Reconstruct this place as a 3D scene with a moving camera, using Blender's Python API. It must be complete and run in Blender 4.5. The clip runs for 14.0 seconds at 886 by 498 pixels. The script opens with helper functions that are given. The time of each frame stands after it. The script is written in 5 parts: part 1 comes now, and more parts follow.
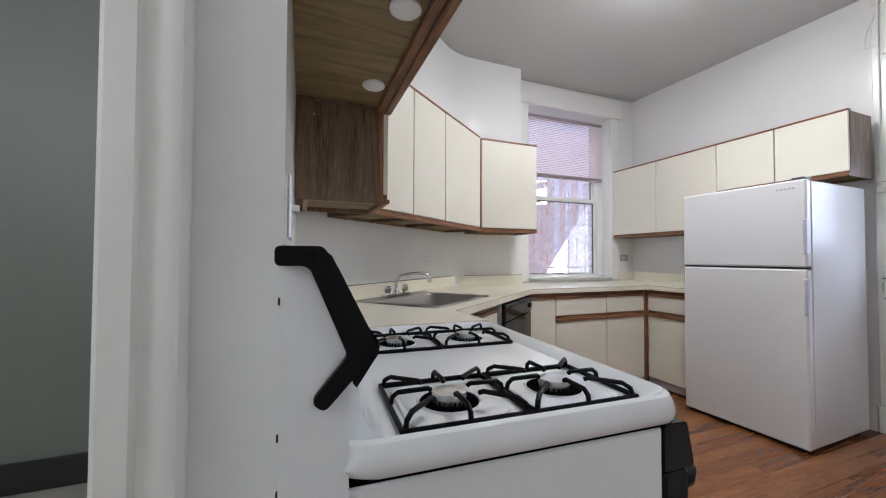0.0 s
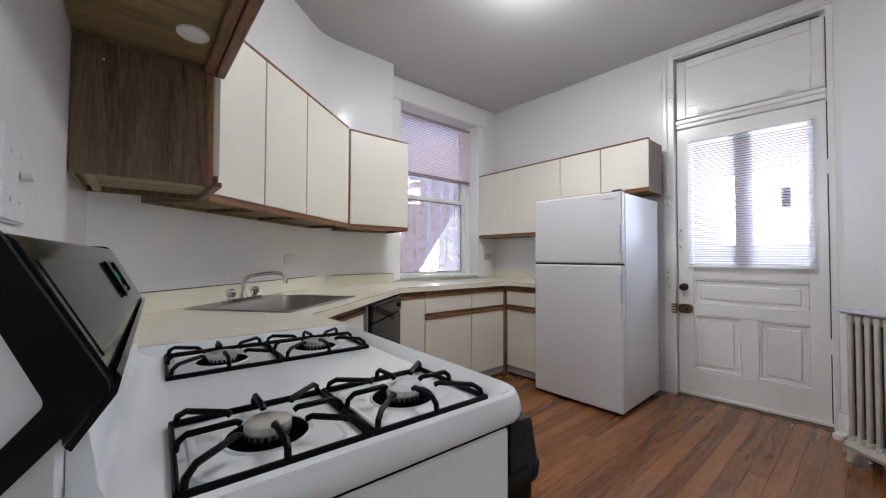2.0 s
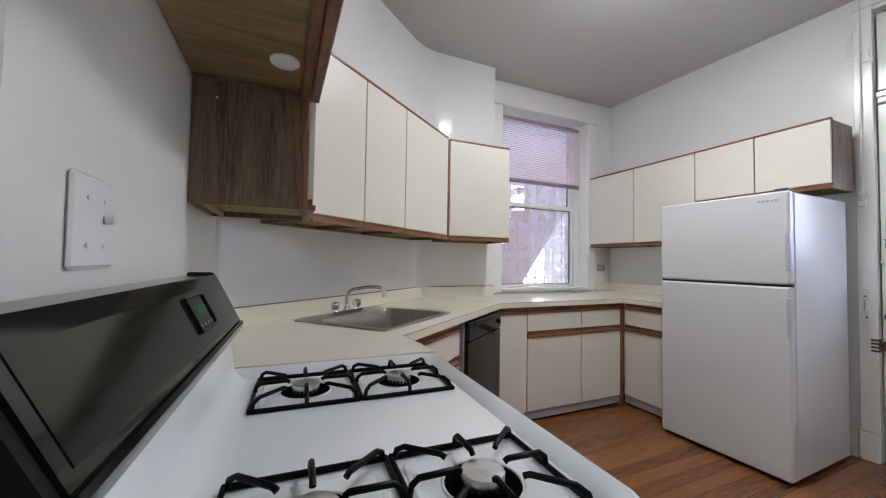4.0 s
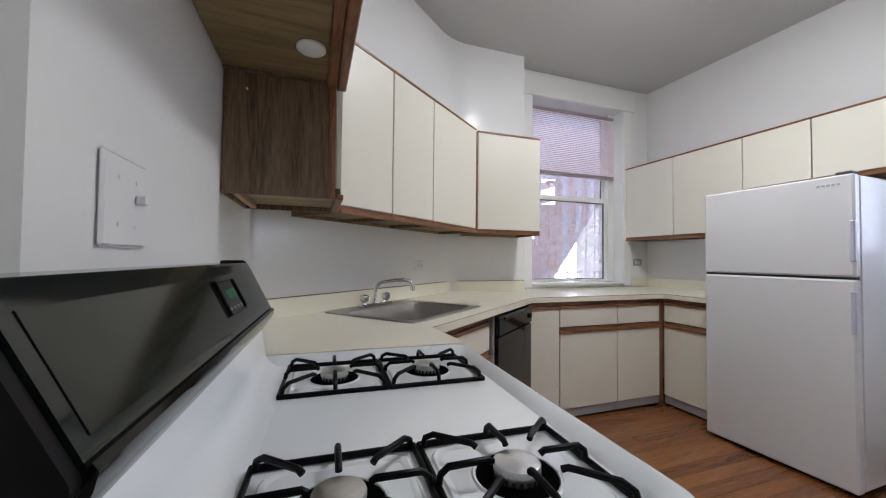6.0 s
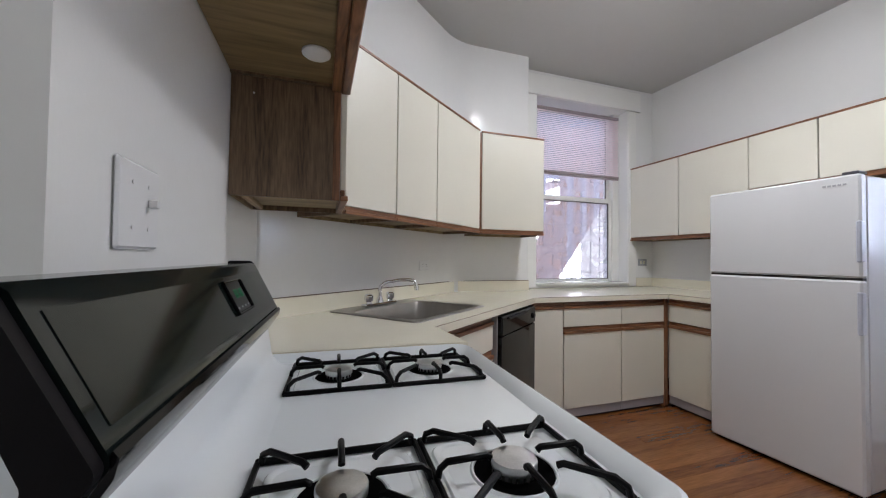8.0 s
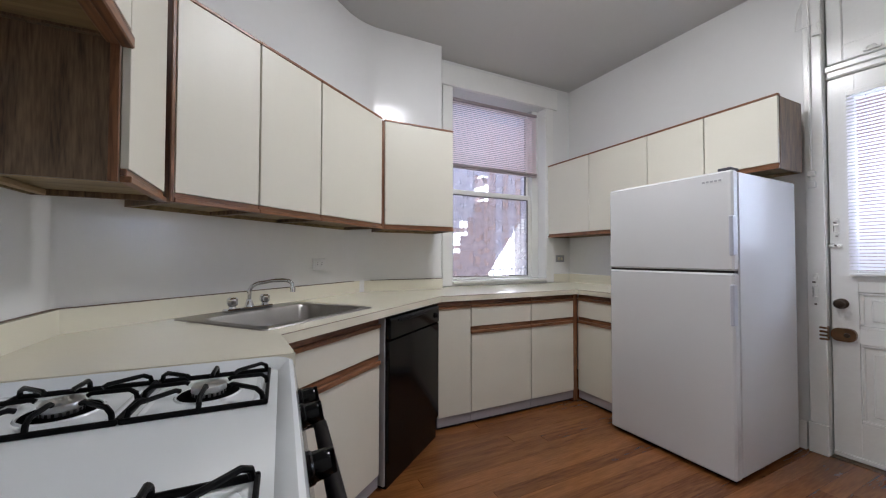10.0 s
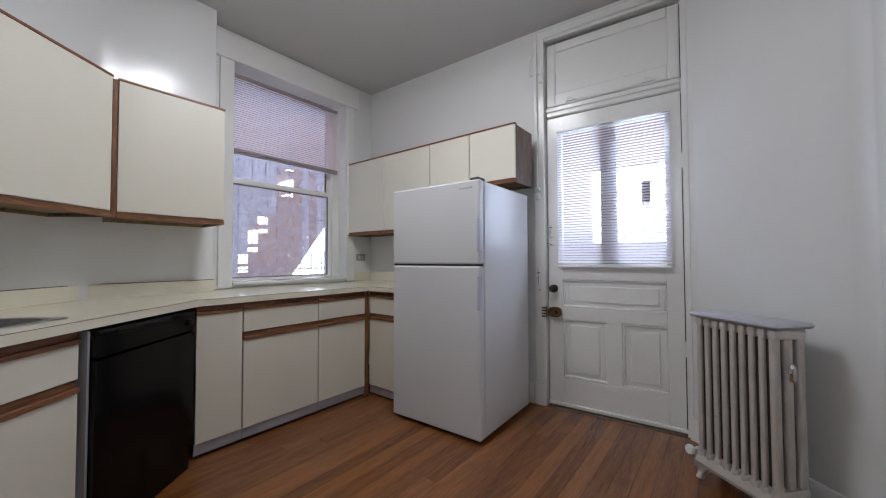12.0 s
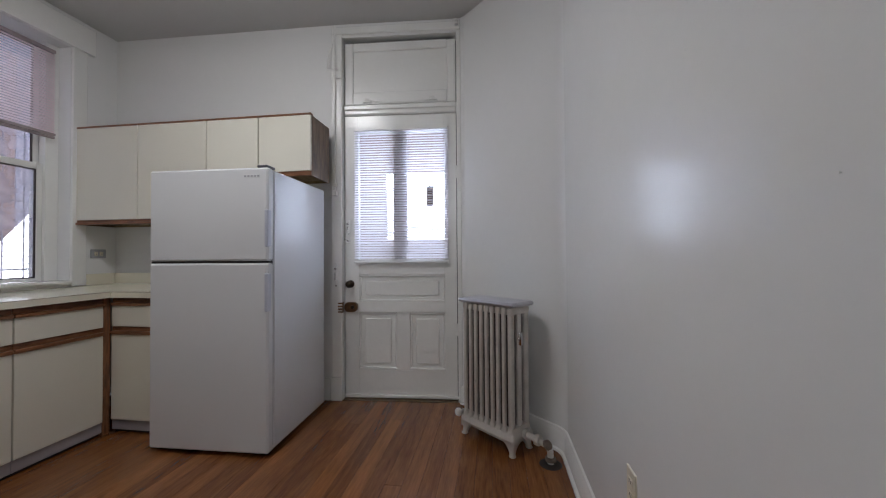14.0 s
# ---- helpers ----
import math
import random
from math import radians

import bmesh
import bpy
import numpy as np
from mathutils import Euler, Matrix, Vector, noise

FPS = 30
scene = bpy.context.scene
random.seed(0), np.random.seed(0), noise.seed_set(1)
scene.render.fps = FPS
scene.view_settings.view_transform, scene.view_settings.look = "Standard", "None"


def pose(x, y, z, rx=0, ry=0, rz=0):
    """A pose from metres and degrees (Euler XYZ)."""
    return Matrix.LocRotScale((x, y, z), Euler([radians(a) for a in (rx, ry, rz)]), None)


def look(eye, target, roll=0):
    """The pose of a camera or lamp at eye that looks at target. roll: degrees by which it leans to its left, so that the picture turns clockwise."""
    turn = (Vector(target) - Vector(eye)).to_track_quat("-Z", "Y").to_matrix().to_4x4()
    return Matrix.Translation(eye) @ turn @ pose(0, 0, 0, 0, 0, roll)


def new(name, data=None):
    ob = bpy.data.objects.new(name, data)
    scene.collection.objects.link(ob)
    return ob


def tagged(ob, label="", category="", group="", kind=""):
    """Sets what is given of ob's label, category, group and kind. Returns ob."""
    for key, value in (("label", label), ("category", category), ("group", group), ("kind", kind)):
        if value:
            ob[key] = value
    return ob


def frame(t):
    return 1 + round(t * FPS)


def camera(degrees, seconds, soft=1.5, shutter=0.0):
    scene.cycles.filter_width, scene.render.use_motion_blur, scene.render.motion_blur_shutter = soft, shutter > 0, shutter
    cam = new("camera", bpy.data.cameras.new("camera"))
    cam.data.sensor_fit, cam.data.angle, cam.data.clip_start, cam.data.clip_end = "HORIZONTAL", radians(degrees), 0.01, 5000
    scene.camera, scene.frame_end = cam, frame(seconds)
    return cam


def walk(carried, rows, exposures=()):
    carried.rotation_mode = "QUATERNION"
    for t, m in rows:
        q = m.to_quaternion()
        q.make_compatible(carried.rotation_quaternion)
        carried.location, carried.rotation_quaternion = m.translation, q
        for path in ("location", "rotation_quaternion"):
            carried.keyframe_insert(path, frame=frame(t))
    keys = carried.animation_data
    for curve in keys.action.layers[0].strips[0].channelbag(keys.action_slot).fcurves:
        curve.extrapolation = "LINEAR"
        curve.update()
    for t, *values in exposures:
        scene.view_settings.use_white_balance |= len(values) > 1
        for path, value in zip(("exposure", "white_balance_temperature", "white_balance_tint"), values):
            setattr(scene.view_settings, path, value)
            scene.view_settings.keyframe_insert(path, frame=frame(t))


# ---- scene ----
cam = camera(101.1, 14.0, soft=1.15)
PATH = [
    (0, (0.364, 0.326, 1.156), (1.086, 2.191, 1.203), 0.2),
    (0.5, (0.374, 0.346, 1.127), (1.463, 2.023, 1.175), 0.2),
    (1, (0.396, 0.353, 1.122), (1.635, 1.922, 1.17), 0.2),
    (1.5, (0.408, 0.348, 1.136), (1.694, 1.879, 1.187), 0.1),
    (2, (0.471, 0.387, 1.146), (1.762, 1.914, 1.193), 0.2),
    (2.5, (0.572, 0.409, 1.166), (1.763, 2.015, 1.214), 0.17),
    (3, (0.58, 0.452, 1.176), (1.589, 2.178, 1.224), 0.32),
    (3.2, (0.577, 0.463, 1.184), (1.53, 2.22, 1.235), 0.5),
    (5.3, (0.592, 0.518, 1.218), (1.292, 2.39, 1.278), 0.68),
    (5.5, (0.591, 0.522, 1.205), (1.278, 2.4, 1.256), 0.63),
    (6, (0.594, 0.518, 1.18), (1.255, 2.405, 1.232), 0.58),
    (6.5, (0.587, 0.519, 1.174), (1.234, 2.411, 1.225), 0.6),
    (7, (0.585, 0.522, 1.174), (1.218, 2.419, 1.227), 0.51),
    (7.2, (0.582, 0.527, 1.179), (1.212, 2.425, 1.23), 0.64),
    (9.3, (0.78, 0.444, 1.185), (1.474, 2.319, 1.233), 0.2),
    (9.5, (0.838, 0.468, 1.181), (1.578, 2.326, 1.23), 0.2),
    (10, (0.978, 0.526, 1.174), (1.855, 2.323, 1.219), 0.1),
    (10.2, (1.005, 0.575, 1.175), (1.933, 2.346, 1.219), 0.4),
    (10.5, (1.056, 0.567, 1.194), (2.033, 2.312, 1.244), 0.1),
    (11, (1.138, 0.519, 1.203), (2.205, 2.21, 1.253), 0.0),
    (11.5, (1.202, 0.435, 1.168), (2.51, 1.947, 1.212), -0.2),
    (12, (1.25, 0.363, 1.138), (2.828, 1.591, 1.193), -0.2),
    (12.5, (1.265, 0.301, 1.123), (3.095, 1.106, 1.167), -0.3),
    (13, (1.276, 0.303, 1.101), (3.226, 0.743, 1.152), -0.3),
    (13.5, (1.262, 0.305, 1.108), (3.241, 0.593, 1.153), -0.3),
    (14, (1.257, 0.307, 1.132), (3.238, 0.578, 1.164), -0.4),
]
walk(cam, [(t, look(eye, target, roll)) for t, eye, target, roll in PATH],
     [(0.0, 0.50, 6320, 12.5), (0.7, 0.27, 6320, 12.5), (3.0, 0.26, 6320, 12.5), (5.5, 0.28, 6320, 12.5), (7.0, 0.27, 6320, 12.5), (9.5, 0.18, 6320, 12.5), (11.0, 0.05, 6320, 12.5), (12.0, -0.12, 6250, 12.5), (13.0, -0.38, 6220, 12.5), (14.0, -0.38, 6380, 12.5)])

# ---- world, sun, large lights ----
world = bpy.data.worlds.new("sky")
scene.world = world
world.use_nodes = True
wn = world.node_tree.nodes
wl = world.node_tree.links
sky = wn.new("ShaderNodeTexSky")
sky.sky_type = 'NISHITA'
sky.sun_disc = False
sky.sun_elevation = radians(63.3)
sky.sun_rotation = radians(200)
wl.new(sky.outputs[0], wn["Background"].inputs[0])
wn["Background"].inputs[1].default_value = 0.15

sun = new("sun", bpy.data.lights.new("sun", 'SUN'))
sun.data.energy = 5.0
sun.data.angle = radians(0.5)
sun.data.color = (1.0, 0.95, 0.88)
sun.matrix_world = look((-3, -8, 17), (0, 0, 0))


def area(name, m, sx, sy, energy, color):
    ob = new(name, bpy.data.lights.new(name, 'AREA'))
    ob.data.shape = 'RECTANGLE'
    ob.data.size, ob.data.size_y, ob.data.energy, ob.data.color = sx, sy, energy, color
    ob.matrix_world = m
    return ob


# area lamps outdoors in place of the daylight entering by window and glazed door
area("window_daylight", look((3.05, 3.98, 3.12), (3.0, 2.9, 0.9)), 1.0, 0.3, 9, (0.78, 0.86, 1.0))
area("door_daylight", look((4.55, 0.95, 1.58), (0, 1.05, 1.4)), 0.66, 0.62, 15, (0.68, 0.80, 1.0))
# area lamp past the porch stair, standing in for bright sky and yard
area("yard_backlight", look((3.75, 6.05, 1.75), (3.75, 0, 1.75)), 2.8, 2.1, 95, (0.86, 0.90, 1.0))
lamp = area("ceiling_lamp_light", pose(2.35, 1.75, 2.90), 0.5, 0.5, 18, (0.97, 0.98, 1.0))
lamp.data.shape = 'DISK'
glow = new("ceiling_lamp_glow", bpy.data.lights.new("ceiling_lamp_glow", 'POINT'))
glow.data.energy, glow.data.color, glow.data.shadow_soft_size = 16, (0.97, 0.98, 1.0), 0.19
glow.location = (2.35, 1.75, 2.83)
# unseen fill lamp added in the next room to brighten stove side and door
hall = new("next_room_fill", bpy.data.lights.new("next_room_fill", 'POINT'))
hall.data.energy, hall.data.color, hall.data.shadow_soft_size = 30, (0.97, 0.98, 1.0), 0.2
hall.location = (-1.65, 0.36, 2.3)

# ---- materials ----


def mat(name, color, rough=0.5, metal=0.0, var=0.08, scale=6.0, bump=0.0, bscale=80.0, coat=0.0, stretch=(1, 1, 1), rand=0.0, spots=0.0, rv=0.02, spec=0.5):
    """A surface with colour variation at two scales, uneven gloss and fine relief."""
    m = bpy.data.materials.new(name)
    m.use_nodes = True
    n, l = m.node_tree.nodes, m.node_tree.links
    b = n["Principled BSDF"]
    b.inputs["Metallic"].default_value = metal
    b.inputs["Coat Weight"].default_value = coat
    b.inputs["Specular IOR Level"].default_value = spec
    b.inputs["Coat Roughness"].default_value = 0.08
    co = n.new("ShaderNodeTexCoord")
    mp = n.new("ShaderNodeMapping")
    mp.inputs["Scale"].default_value = stretch
    l.new(co.outputs["Object"], mp.inputs[0])
    big = n.new("ShaderNodeTexNoise")
    big.inputs["Scale"].default_value = scale
    big.inputs["Detail"].default_value = 5
    l.new(mp.outputs[0], big.inputs["Vector"])
    small = n.new("ShaderNodeTexNoise")
    small.inputs["Scale"].default_value = scale * 14
    small.inputs["Detail"].default_value = 3
    l.new(mp.outputs[0], small.inputs["Vector"])
    add = n.new("ShaderNodeMath")
    add.operation = 'MULTIPLY_ADD'
    l.new(small.outputs[0], add.inputs[0])
    add.inputs[1].default_value = 0.4
    l.new(big.outputs[0], add.inputs[2])
    last = add.outputs[0]
    if rand:
        oi = n.new("ShaderNodeObjectInfo")
        r = n.new("ShaderNodeMath")
        r.operation = 'MULTIPLY_ADD'
        l.new(oi.outputs["Random"], r.inputs[0])
        r.inputs[1].default_value = rand
        l.new(last, r.inputs[2])
        last = r.outputs[0]
    ramp = n.new("ShaderNodeMapRange")
    ramp.inputs[1].default_value = 0.4
    ramp.inputs[2].default_value = 1.0 + rand
    ramp.inputs[3].default_value = 1 - var
    ramp.inputs[4].default_value = 1 + var
    l.new(last, ramp.inputs[0])
    mix = n.new("ShaderNodeVectorMath")
    mix.operation = 'SCALE'
    mix.inputs[0].default_value = color
    l.new(ramp.outputs[0], mix.inputs["Scale"])
    out = mix.outputs[0]
    if spots:
        sn = n.new("ShaderNodeTexNoise")
        sn.inputs["Scale"].default_value = 9
        sn.inputs["Detail"].default_value = 8
        sn.inputs["Roughness"].default_value = 0.7
        l.new(co.outputs["Object"], sn.inputs["Vector"])
        sr = n.new("ShaderNodeMapRange")
        sr.inputs[1].default_value, sr.inputs[2].default_value = 0.62, 0.72
        sr.inputs[4].default_value = spots
        l.new(sn.outputs[0], sr.inputs[0])
        mx = n.new("ShaderNodeMix")
        mx.data_type = 'RGBA'
        l.new(sr.outputs[0], mx.inputs[0])
        l.new(out, mx.inputs[6])
        mx.inputs[7].default_value = (color[0] * 0.35, color[1] * 0.3, color[2] * 0.25, 1)
        out = mx.outputs[2]
    l.new(out, b.inputs["Base Color"])
    rr = n.new("ShaderNodeMapRange")
    rr.inputs[1].default_value, rr.inputs[2].default_value = 0.35, 0.75
    rr.inputs[3].default_value, rr.inputs[4].default_value = max(rough - rv, 0.02), rough + rv
    l.new(big.outputs[0], rr.inputs[0])
    l.new(rr.outputs[0], b.inputs["Roughness"])
    if bump:
        bn = n.new("ShaderNodeTexNoise")
        bn.inputs["Scale"].default_value = bscale
        bn.inputs["Detail"].default_value = 4
        l.new(mp.outputs[0], bn.inputs["Vector"])
        bp = n.new("ShaderNodeBump")
        bp.inputs["Strength"].default_value = bump
        bp.inputs["Distance"].default_value = 0.004
        l.new(bn.outputs[0], bp.inputs["Height"])
        l.new(bp.outputs[0], b.inputs["Normal"])
    return m


def wood(name, dark, light, rough=0.4, axis=2, rings=9.0, coat=0.0, rand=0.0, fine=60.0):
    """Straight wood grain along one axis, with cathedral bands and pores."""
    m = bpy.data.materials.new(name)
    m.use_nodes = True
    n, l = m.node_tree.nodes, m.node_tree.links
    b = n["Principled BSDF"]
    b.inputs["Roughness"].default_value = rough
    b.inputs["Coat Weight"].default_value = coat
    b.inputs["Coat Roughness"].default_value = 0.18
    co = n.new("ShaderNodeTexCoord")
    mp = n.new("ShaderNodeMapping")
    s = [1.0, 1.0, 1.0]
    s[axis] = 0.09
    mp.inputs["Scale"].default_value = s
    l.new(co.outputs["Object"], mp.inputs[0])
    vec = mp.outputs[0]
    if rand:
        oi = n.new("ShaderNodeObjectInfo")
        sh = n.new("ShaderNodeVectorMath")
        sh.operation = 'SCALE'
        sh.inputs[0].default_value = (13.0, 7.0, 5.0)
        l.new(oi.outputs["Random"], sh.inputs["Scale"])
        ad = n.new("ShaderNodeVectorMath")
        l.new(vec, ad.inputs[0])
        l.new(sh.outputs[0], ad.inputs[1])
        vec = ad.outputs[0]
    w = n.new("ShaderNodeTexNoise")
    w.inputs["Scale"].default_value = rings
    w.inputs["Detail"].default_value = 4
    w.inputs["Distortion"].default_value = 1.2
    l.new(vec, w.inputs["Vector"])
    saw = n.new("ShaderNodeMath")
    saw.operation = 'PINGPONG'
    sc = n.new("ShaderNodeMath")
    sc.operation = 'MULTIPLY'
    sc.inputs[1].default_value = 5.0
    l.new(w.outputs[0], sc.inputs[0])
    l.new(sc.outputs[0], saw.inputs[0])
    saw.inputs[1].default_value = 0.5
    p = n.new("ShaderNodeTexNoise")
    p.inputs["Scale"].default_value = fine
    p.inputs["Detail"].default_value = 3
    l.new(vec, p.inputs["Vector"])
    mixv = n.new("ShaderNodeMath")
    mixv.operation = 'MULTIPLY_ADD'
    l.new(saw.outputs[0], mixv.inputs[0])
    mixv.inputs[1].default_value = 0.7
    l.new(p.outputs[0], mixv.inputs[2])
    last = mixv.outputs[0]
    if rand:
        r = n.new("ShaderNodeMath")
        r.operation = 'MULTIPLY_ADD'
        l.new(oi.outputs["Random"], r.inputs[0])
        r.inputs[1].default_value = rand
        l.new(last, r.inputs[2])
        last = r.outputs[0]
    mr = n.new("ShaderNodeMapRange")
    mr.inputs[1].default_value, mr.inputs[2].default_value = 0.35, 0.95 + rand
    l.new(last, mr.inputs[0])
    cr = n.new("ShaderNodeMix")
    cr.data_type = 'RGBA'
    cr.inputs[6].default_value = (*dark, 1)
    cr.inputs[7].default_value = (*light, 1)
    l.new(mr.outputs[0], cr.inputs[0])
    l.new(cr.outputs[2], b.inputs["Base Color"])
    bp = n.new("ShaderNodeBump")
    bp.inputs["Strength"].default_value = 0.12
    bp.inputs["Distance"].default_value = 0.002
    l.new(p.outputs[0], bp.inputs["Height"])
    l.new(bp.outputs[0], b.inputs["Normal"])
    return m


def glass(name, tint=(1, 1, 1), rough=0.0):
    m = bpy.data.materials.new(name)
    m.use_nodes = True
    b = m.node_tree.nodes["Principled BSDF"]
    b.inputs["Base Color"].default_value = (*tint, 1)
    b.inputs["Roughness"].default_value = rough
    b.inputs["Transmission Weight"].default_value = 1.0
    b.inputs["IOR"].default_value = 1.45
    return m


def emit(name, color, strength):
    m = bpy.data.materials.new(name)
    m.use_nodes = True
    b = m.node_tree.nodes["Principled BSDF"]
    b.inputs["Base Color"].default_value = (*color, 1)
    b.inputs["Emission Color"].default_value = (*color, 1)
    b.inputs["Emission Strength"].default_value = strength
    return m


def slat_mat(name, color, through_):
    m = bpy.data.materials.new(name)
    m.use_nodes = True
    n, l = m.node_tree.nodes, m.node_tree.links
    b = n["Principled BSDF"]
    b.inputs["Base Color"].default_value = (*color, 1)
    b.inputs["Roughness"].default_value = 0.4
    t = n.new("ShaderNodeBsdfTranslucent")
    t.inputs[0].default_value = (*color, 1)
    mx = n.new("ShaderNodeMixShader")
    mx.inputs[0].default_value = through_
    l.new(b.outputs[0], mx.inputs[1])
    l.new(t.outputs[0], mx.inputs[2])
    l.new(mx.outputs[0], n["Material Output"].inputs[0])
    return m


M_WALL = mat("wall_paint", (0.82, 0.82, 0.805), 0.19, var=0.02, scale=1.6, bump=0.045, bscale=120)
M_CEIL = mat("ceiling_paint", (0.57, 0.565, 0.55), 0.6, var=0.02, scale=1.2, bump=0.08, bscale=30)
M_TRIM = mat("trim_paint", (0.86, 0.86, 0.83), 0.20, var=0.03, scale=3, bump=0.35, bscale=40)
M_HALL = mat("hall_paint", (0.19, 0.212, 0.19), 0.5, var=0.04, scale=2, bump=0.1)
M_CREAM = mat("cream_laminate", (0.74, 0.71, 0.61), 0.40, var=0.02, scale=4, rv=0.01)
M_COUNTER = mat("counter_laminate", (0.80, 0.76, 0.62), 0.11, var=0.02, scale=5, bump=0.02, bscale=200, rv=0.01)
M_OAK = wood("oak_trim", (0.085, 0.032, 0.013), (0.29, 0.125, 0.055), 0.35, axis=0, rings=30)
M_OAKV = wood("oak_trim_upright", (0.085, 0.032, 0.013), (0.29, 0.125, 0.055), 0.35, axis=2, rings=30)
M_VENEER = wood("brown_veneer", (0.050, 0.029, 0.016), (0.205, 0.130, 0.072), 0.42, axis=2, rings=11, fine=190)
M_UNDER = wood("cabinet_underside", (0.15, 0.10, 0.042), (0.31, 0.22, 0.105), 0.5, axis=1, rings=8)
M_RAW = wood("pale_unfinished_wood", (0.30, 0.20, 0.10), (0.46, 0.33, 0.19), 0.6, axis=0, rings=14)
M_FLOOR = wood("fir_floorboards", (0.098, 0.030, 0.008), (0.300, 0.114, 0.034), 0.23, axis=0, rings=5, coat=0.25, rand=0.5, fine=120)
M_GAP = mat("floor_gap", (0.045, 0.02, 0.010), 0.9)
M_ENAMEL = mat("white_enamel", (0.86, 0.895, 0.915), 0.12, var=0.01, scale=3, coat=0.4)
M_FRIDGE = mat("fridge_white", (0.69, 0.695, 0.71), 0.22, var=0.01, scale=3, rv=0.0)
M_BLACK = mat("black_enamel", (0.004, 0.004, 0.0045), 0.10, var=0.1, scale=5, spec=0.2, rv=0.01)
M_BLACK2 = mat("black_glass", (0.011, 0.016, 0.016), 0.10, var=0.1, scale=5, spec=0.38, rv=0.01)
M_BLACK3 = mat("dark_control_glass", (0.010, 0.015, 0.013), 0.10, var=0.1, scale=5, spec=0.36, rv=0.01)
M_IRON = mat("black_cast_iron", (0.003, 0.003, 0.0035), 0.42, spec=0.12, var=0.2, scale=20, bump=0.1, bscale=200)
M_PLASTIC = mat("black_plastic", (0.006, 0.005, 0.006), 0.40, var=0.1, scale=20, spec=0.15)
M_STEEL = mat("brushed_steel", (0.36, 0.345, 0.325), 0.42, metal=1.0, var=0.06, scale=4, bump=0.05, bscale=120, stretch=(1, 14, 1))
M_CHROME = mat("chrome", (0.75, 0.75, 0.76), 0.08, metal=1.0, var=0.03)
M_ALU = mat("aluminium_burner", (0.60, 0.60, 0.60), 0.30, metal=1.0, var=0.2, scale=30)
M_SILVER = mat("silver_paint", (0.48, 0.48, 0.52), 0.34, metal=0.3, var=0.04, scale=10, bump=0.03, bscale=60)
M_RAD = mat("radiator_paint", (0.58, 0.545, 0.50), 0.36, metal=0.1, var=0.12, scale=12, bump=0.25, bscale=50, spots=0.6)
M_RUST = mat("flaking_rust", (0.16, 0.12, 0.09), 0.7, metal=0.2, var=0.5, scale=40, bump=0.6, bscale=120)
# paints the shade between radiator sections; also colours the rusty floor flange
M_SHADE_GRIME = mat("radiator_shade_grime", (0.03, 0.022, 0.016), 0.8, var=0.2, scale=30)
M_TOE = mat("toe_kick_grey", (0.36, 0.34, 0.36), 0.5, var=0.06)
# flat black that paints shade into gaps and holes
M_PITCH = mat("black_gap_shade", (0.004, 0.004, 0.004), 0.9, spec=0.0)
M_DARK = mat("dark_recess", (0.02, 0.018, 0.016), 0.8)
M_GREY = mat("grey_plastic", (0.34, 0.35, 0.37), 0.35, var=0.03)
M_GRIP = mat("pale_grip_plastic", (0.50, 0.52, 0.60), 0.3, var=0.02)
M_DARKGREY = mat("dark_grey_plastic", (0.06, 0.06, 0.07), 0.4, var=0.05)
M_BRASS = mat("aged_brass", (0.19, 0.105, 0.055), 0.35, metal=0.9, var=0.25, scale=30)
M_KNOB = mat("dark_bronze", (0.05, 0.035, 0.025), 0.3, metal=0.8, var=0.2, scale=30)
M_BEIGE = mat("beige_outlet", (0.66, 0.60, 0.47), 0.4, var=0.03)
M_SWITCH = mat("white_plate", (0.82, 0.82, 0.82), 0.22, var=0.01)
M_PUCK = mat("puck_light_lens", (0.82, 0.82, 0.80), 0.35, var=0.02)
M_GLASS = glass("window_glass")
# haze over the outdoor view, mixed into the glass as pale uneven translucency
M_HAZY = glass("hazy_window_glass")
dn, dl = M_HAZY.node_tree.nodes, M_HAZY.node_tree.links
veil = dn.new("ShaderNodeBsdfTranslucent")
veil.inputs[0].default_value = (0.86, 0.84, 0.95, 1)
dmix = dn.new("ShaderNodeMixShader")
dnoise = dn.new("ShaderNodeTexNoise")
dnoise.inputs["Scale"].default_value = 7
dnoise.inputs["Detail"].default_value = 6
drange = dn.new("ShaderNodeMapRange")
drange.inputs[1].default_value, drange.inputs[2].default_value, drange.inputs[3].default_value, drange.inputs[4].default_value = 0.35, 0.7, 0.18, 0.38
dl.new(dnoise.outputs[0], drange.inputs[0])
dl.new(drange.outputs[0], dmix.inputs[0])
dl.new(dn["Principled BSDF"].outputs[0], dmix.inputs[1])
dl.new(veil.outputs[0], dmix.inputs[2])
dl.new(dmix.outputs[0], dn["Material Output"].inputs[0])
M_SLAT = slat_mat("blind_slat", (0.90, 0.79, 0.80), 0.66)
M_SLATW = slat_mat("door_blind_slat", (0.86, 0.84, 0.88), 0.62)
M_BLINDRAIL = mat("blind_rail", (0.34, 0.285, 0.29), 0.4)
M_GASKET = mat("window_gasket", (0.06, 0.05, 0.05), 0.6)
M_GLOW = emit("clock_digits", (0.03, 0.30, 0.13), 0.07)
M_GROUND = mat("yard_concrete", (0.42, 0.41, 0.40), 0.85, var=0.15, scale=1.2, bump=0.3, bscale=30)
M_PORCH = wood("weathered_porch_wood", (0.26, 0.165, 0.14), (0.52, 0.36, 0.31), 0.8, axis=0, rings=10)
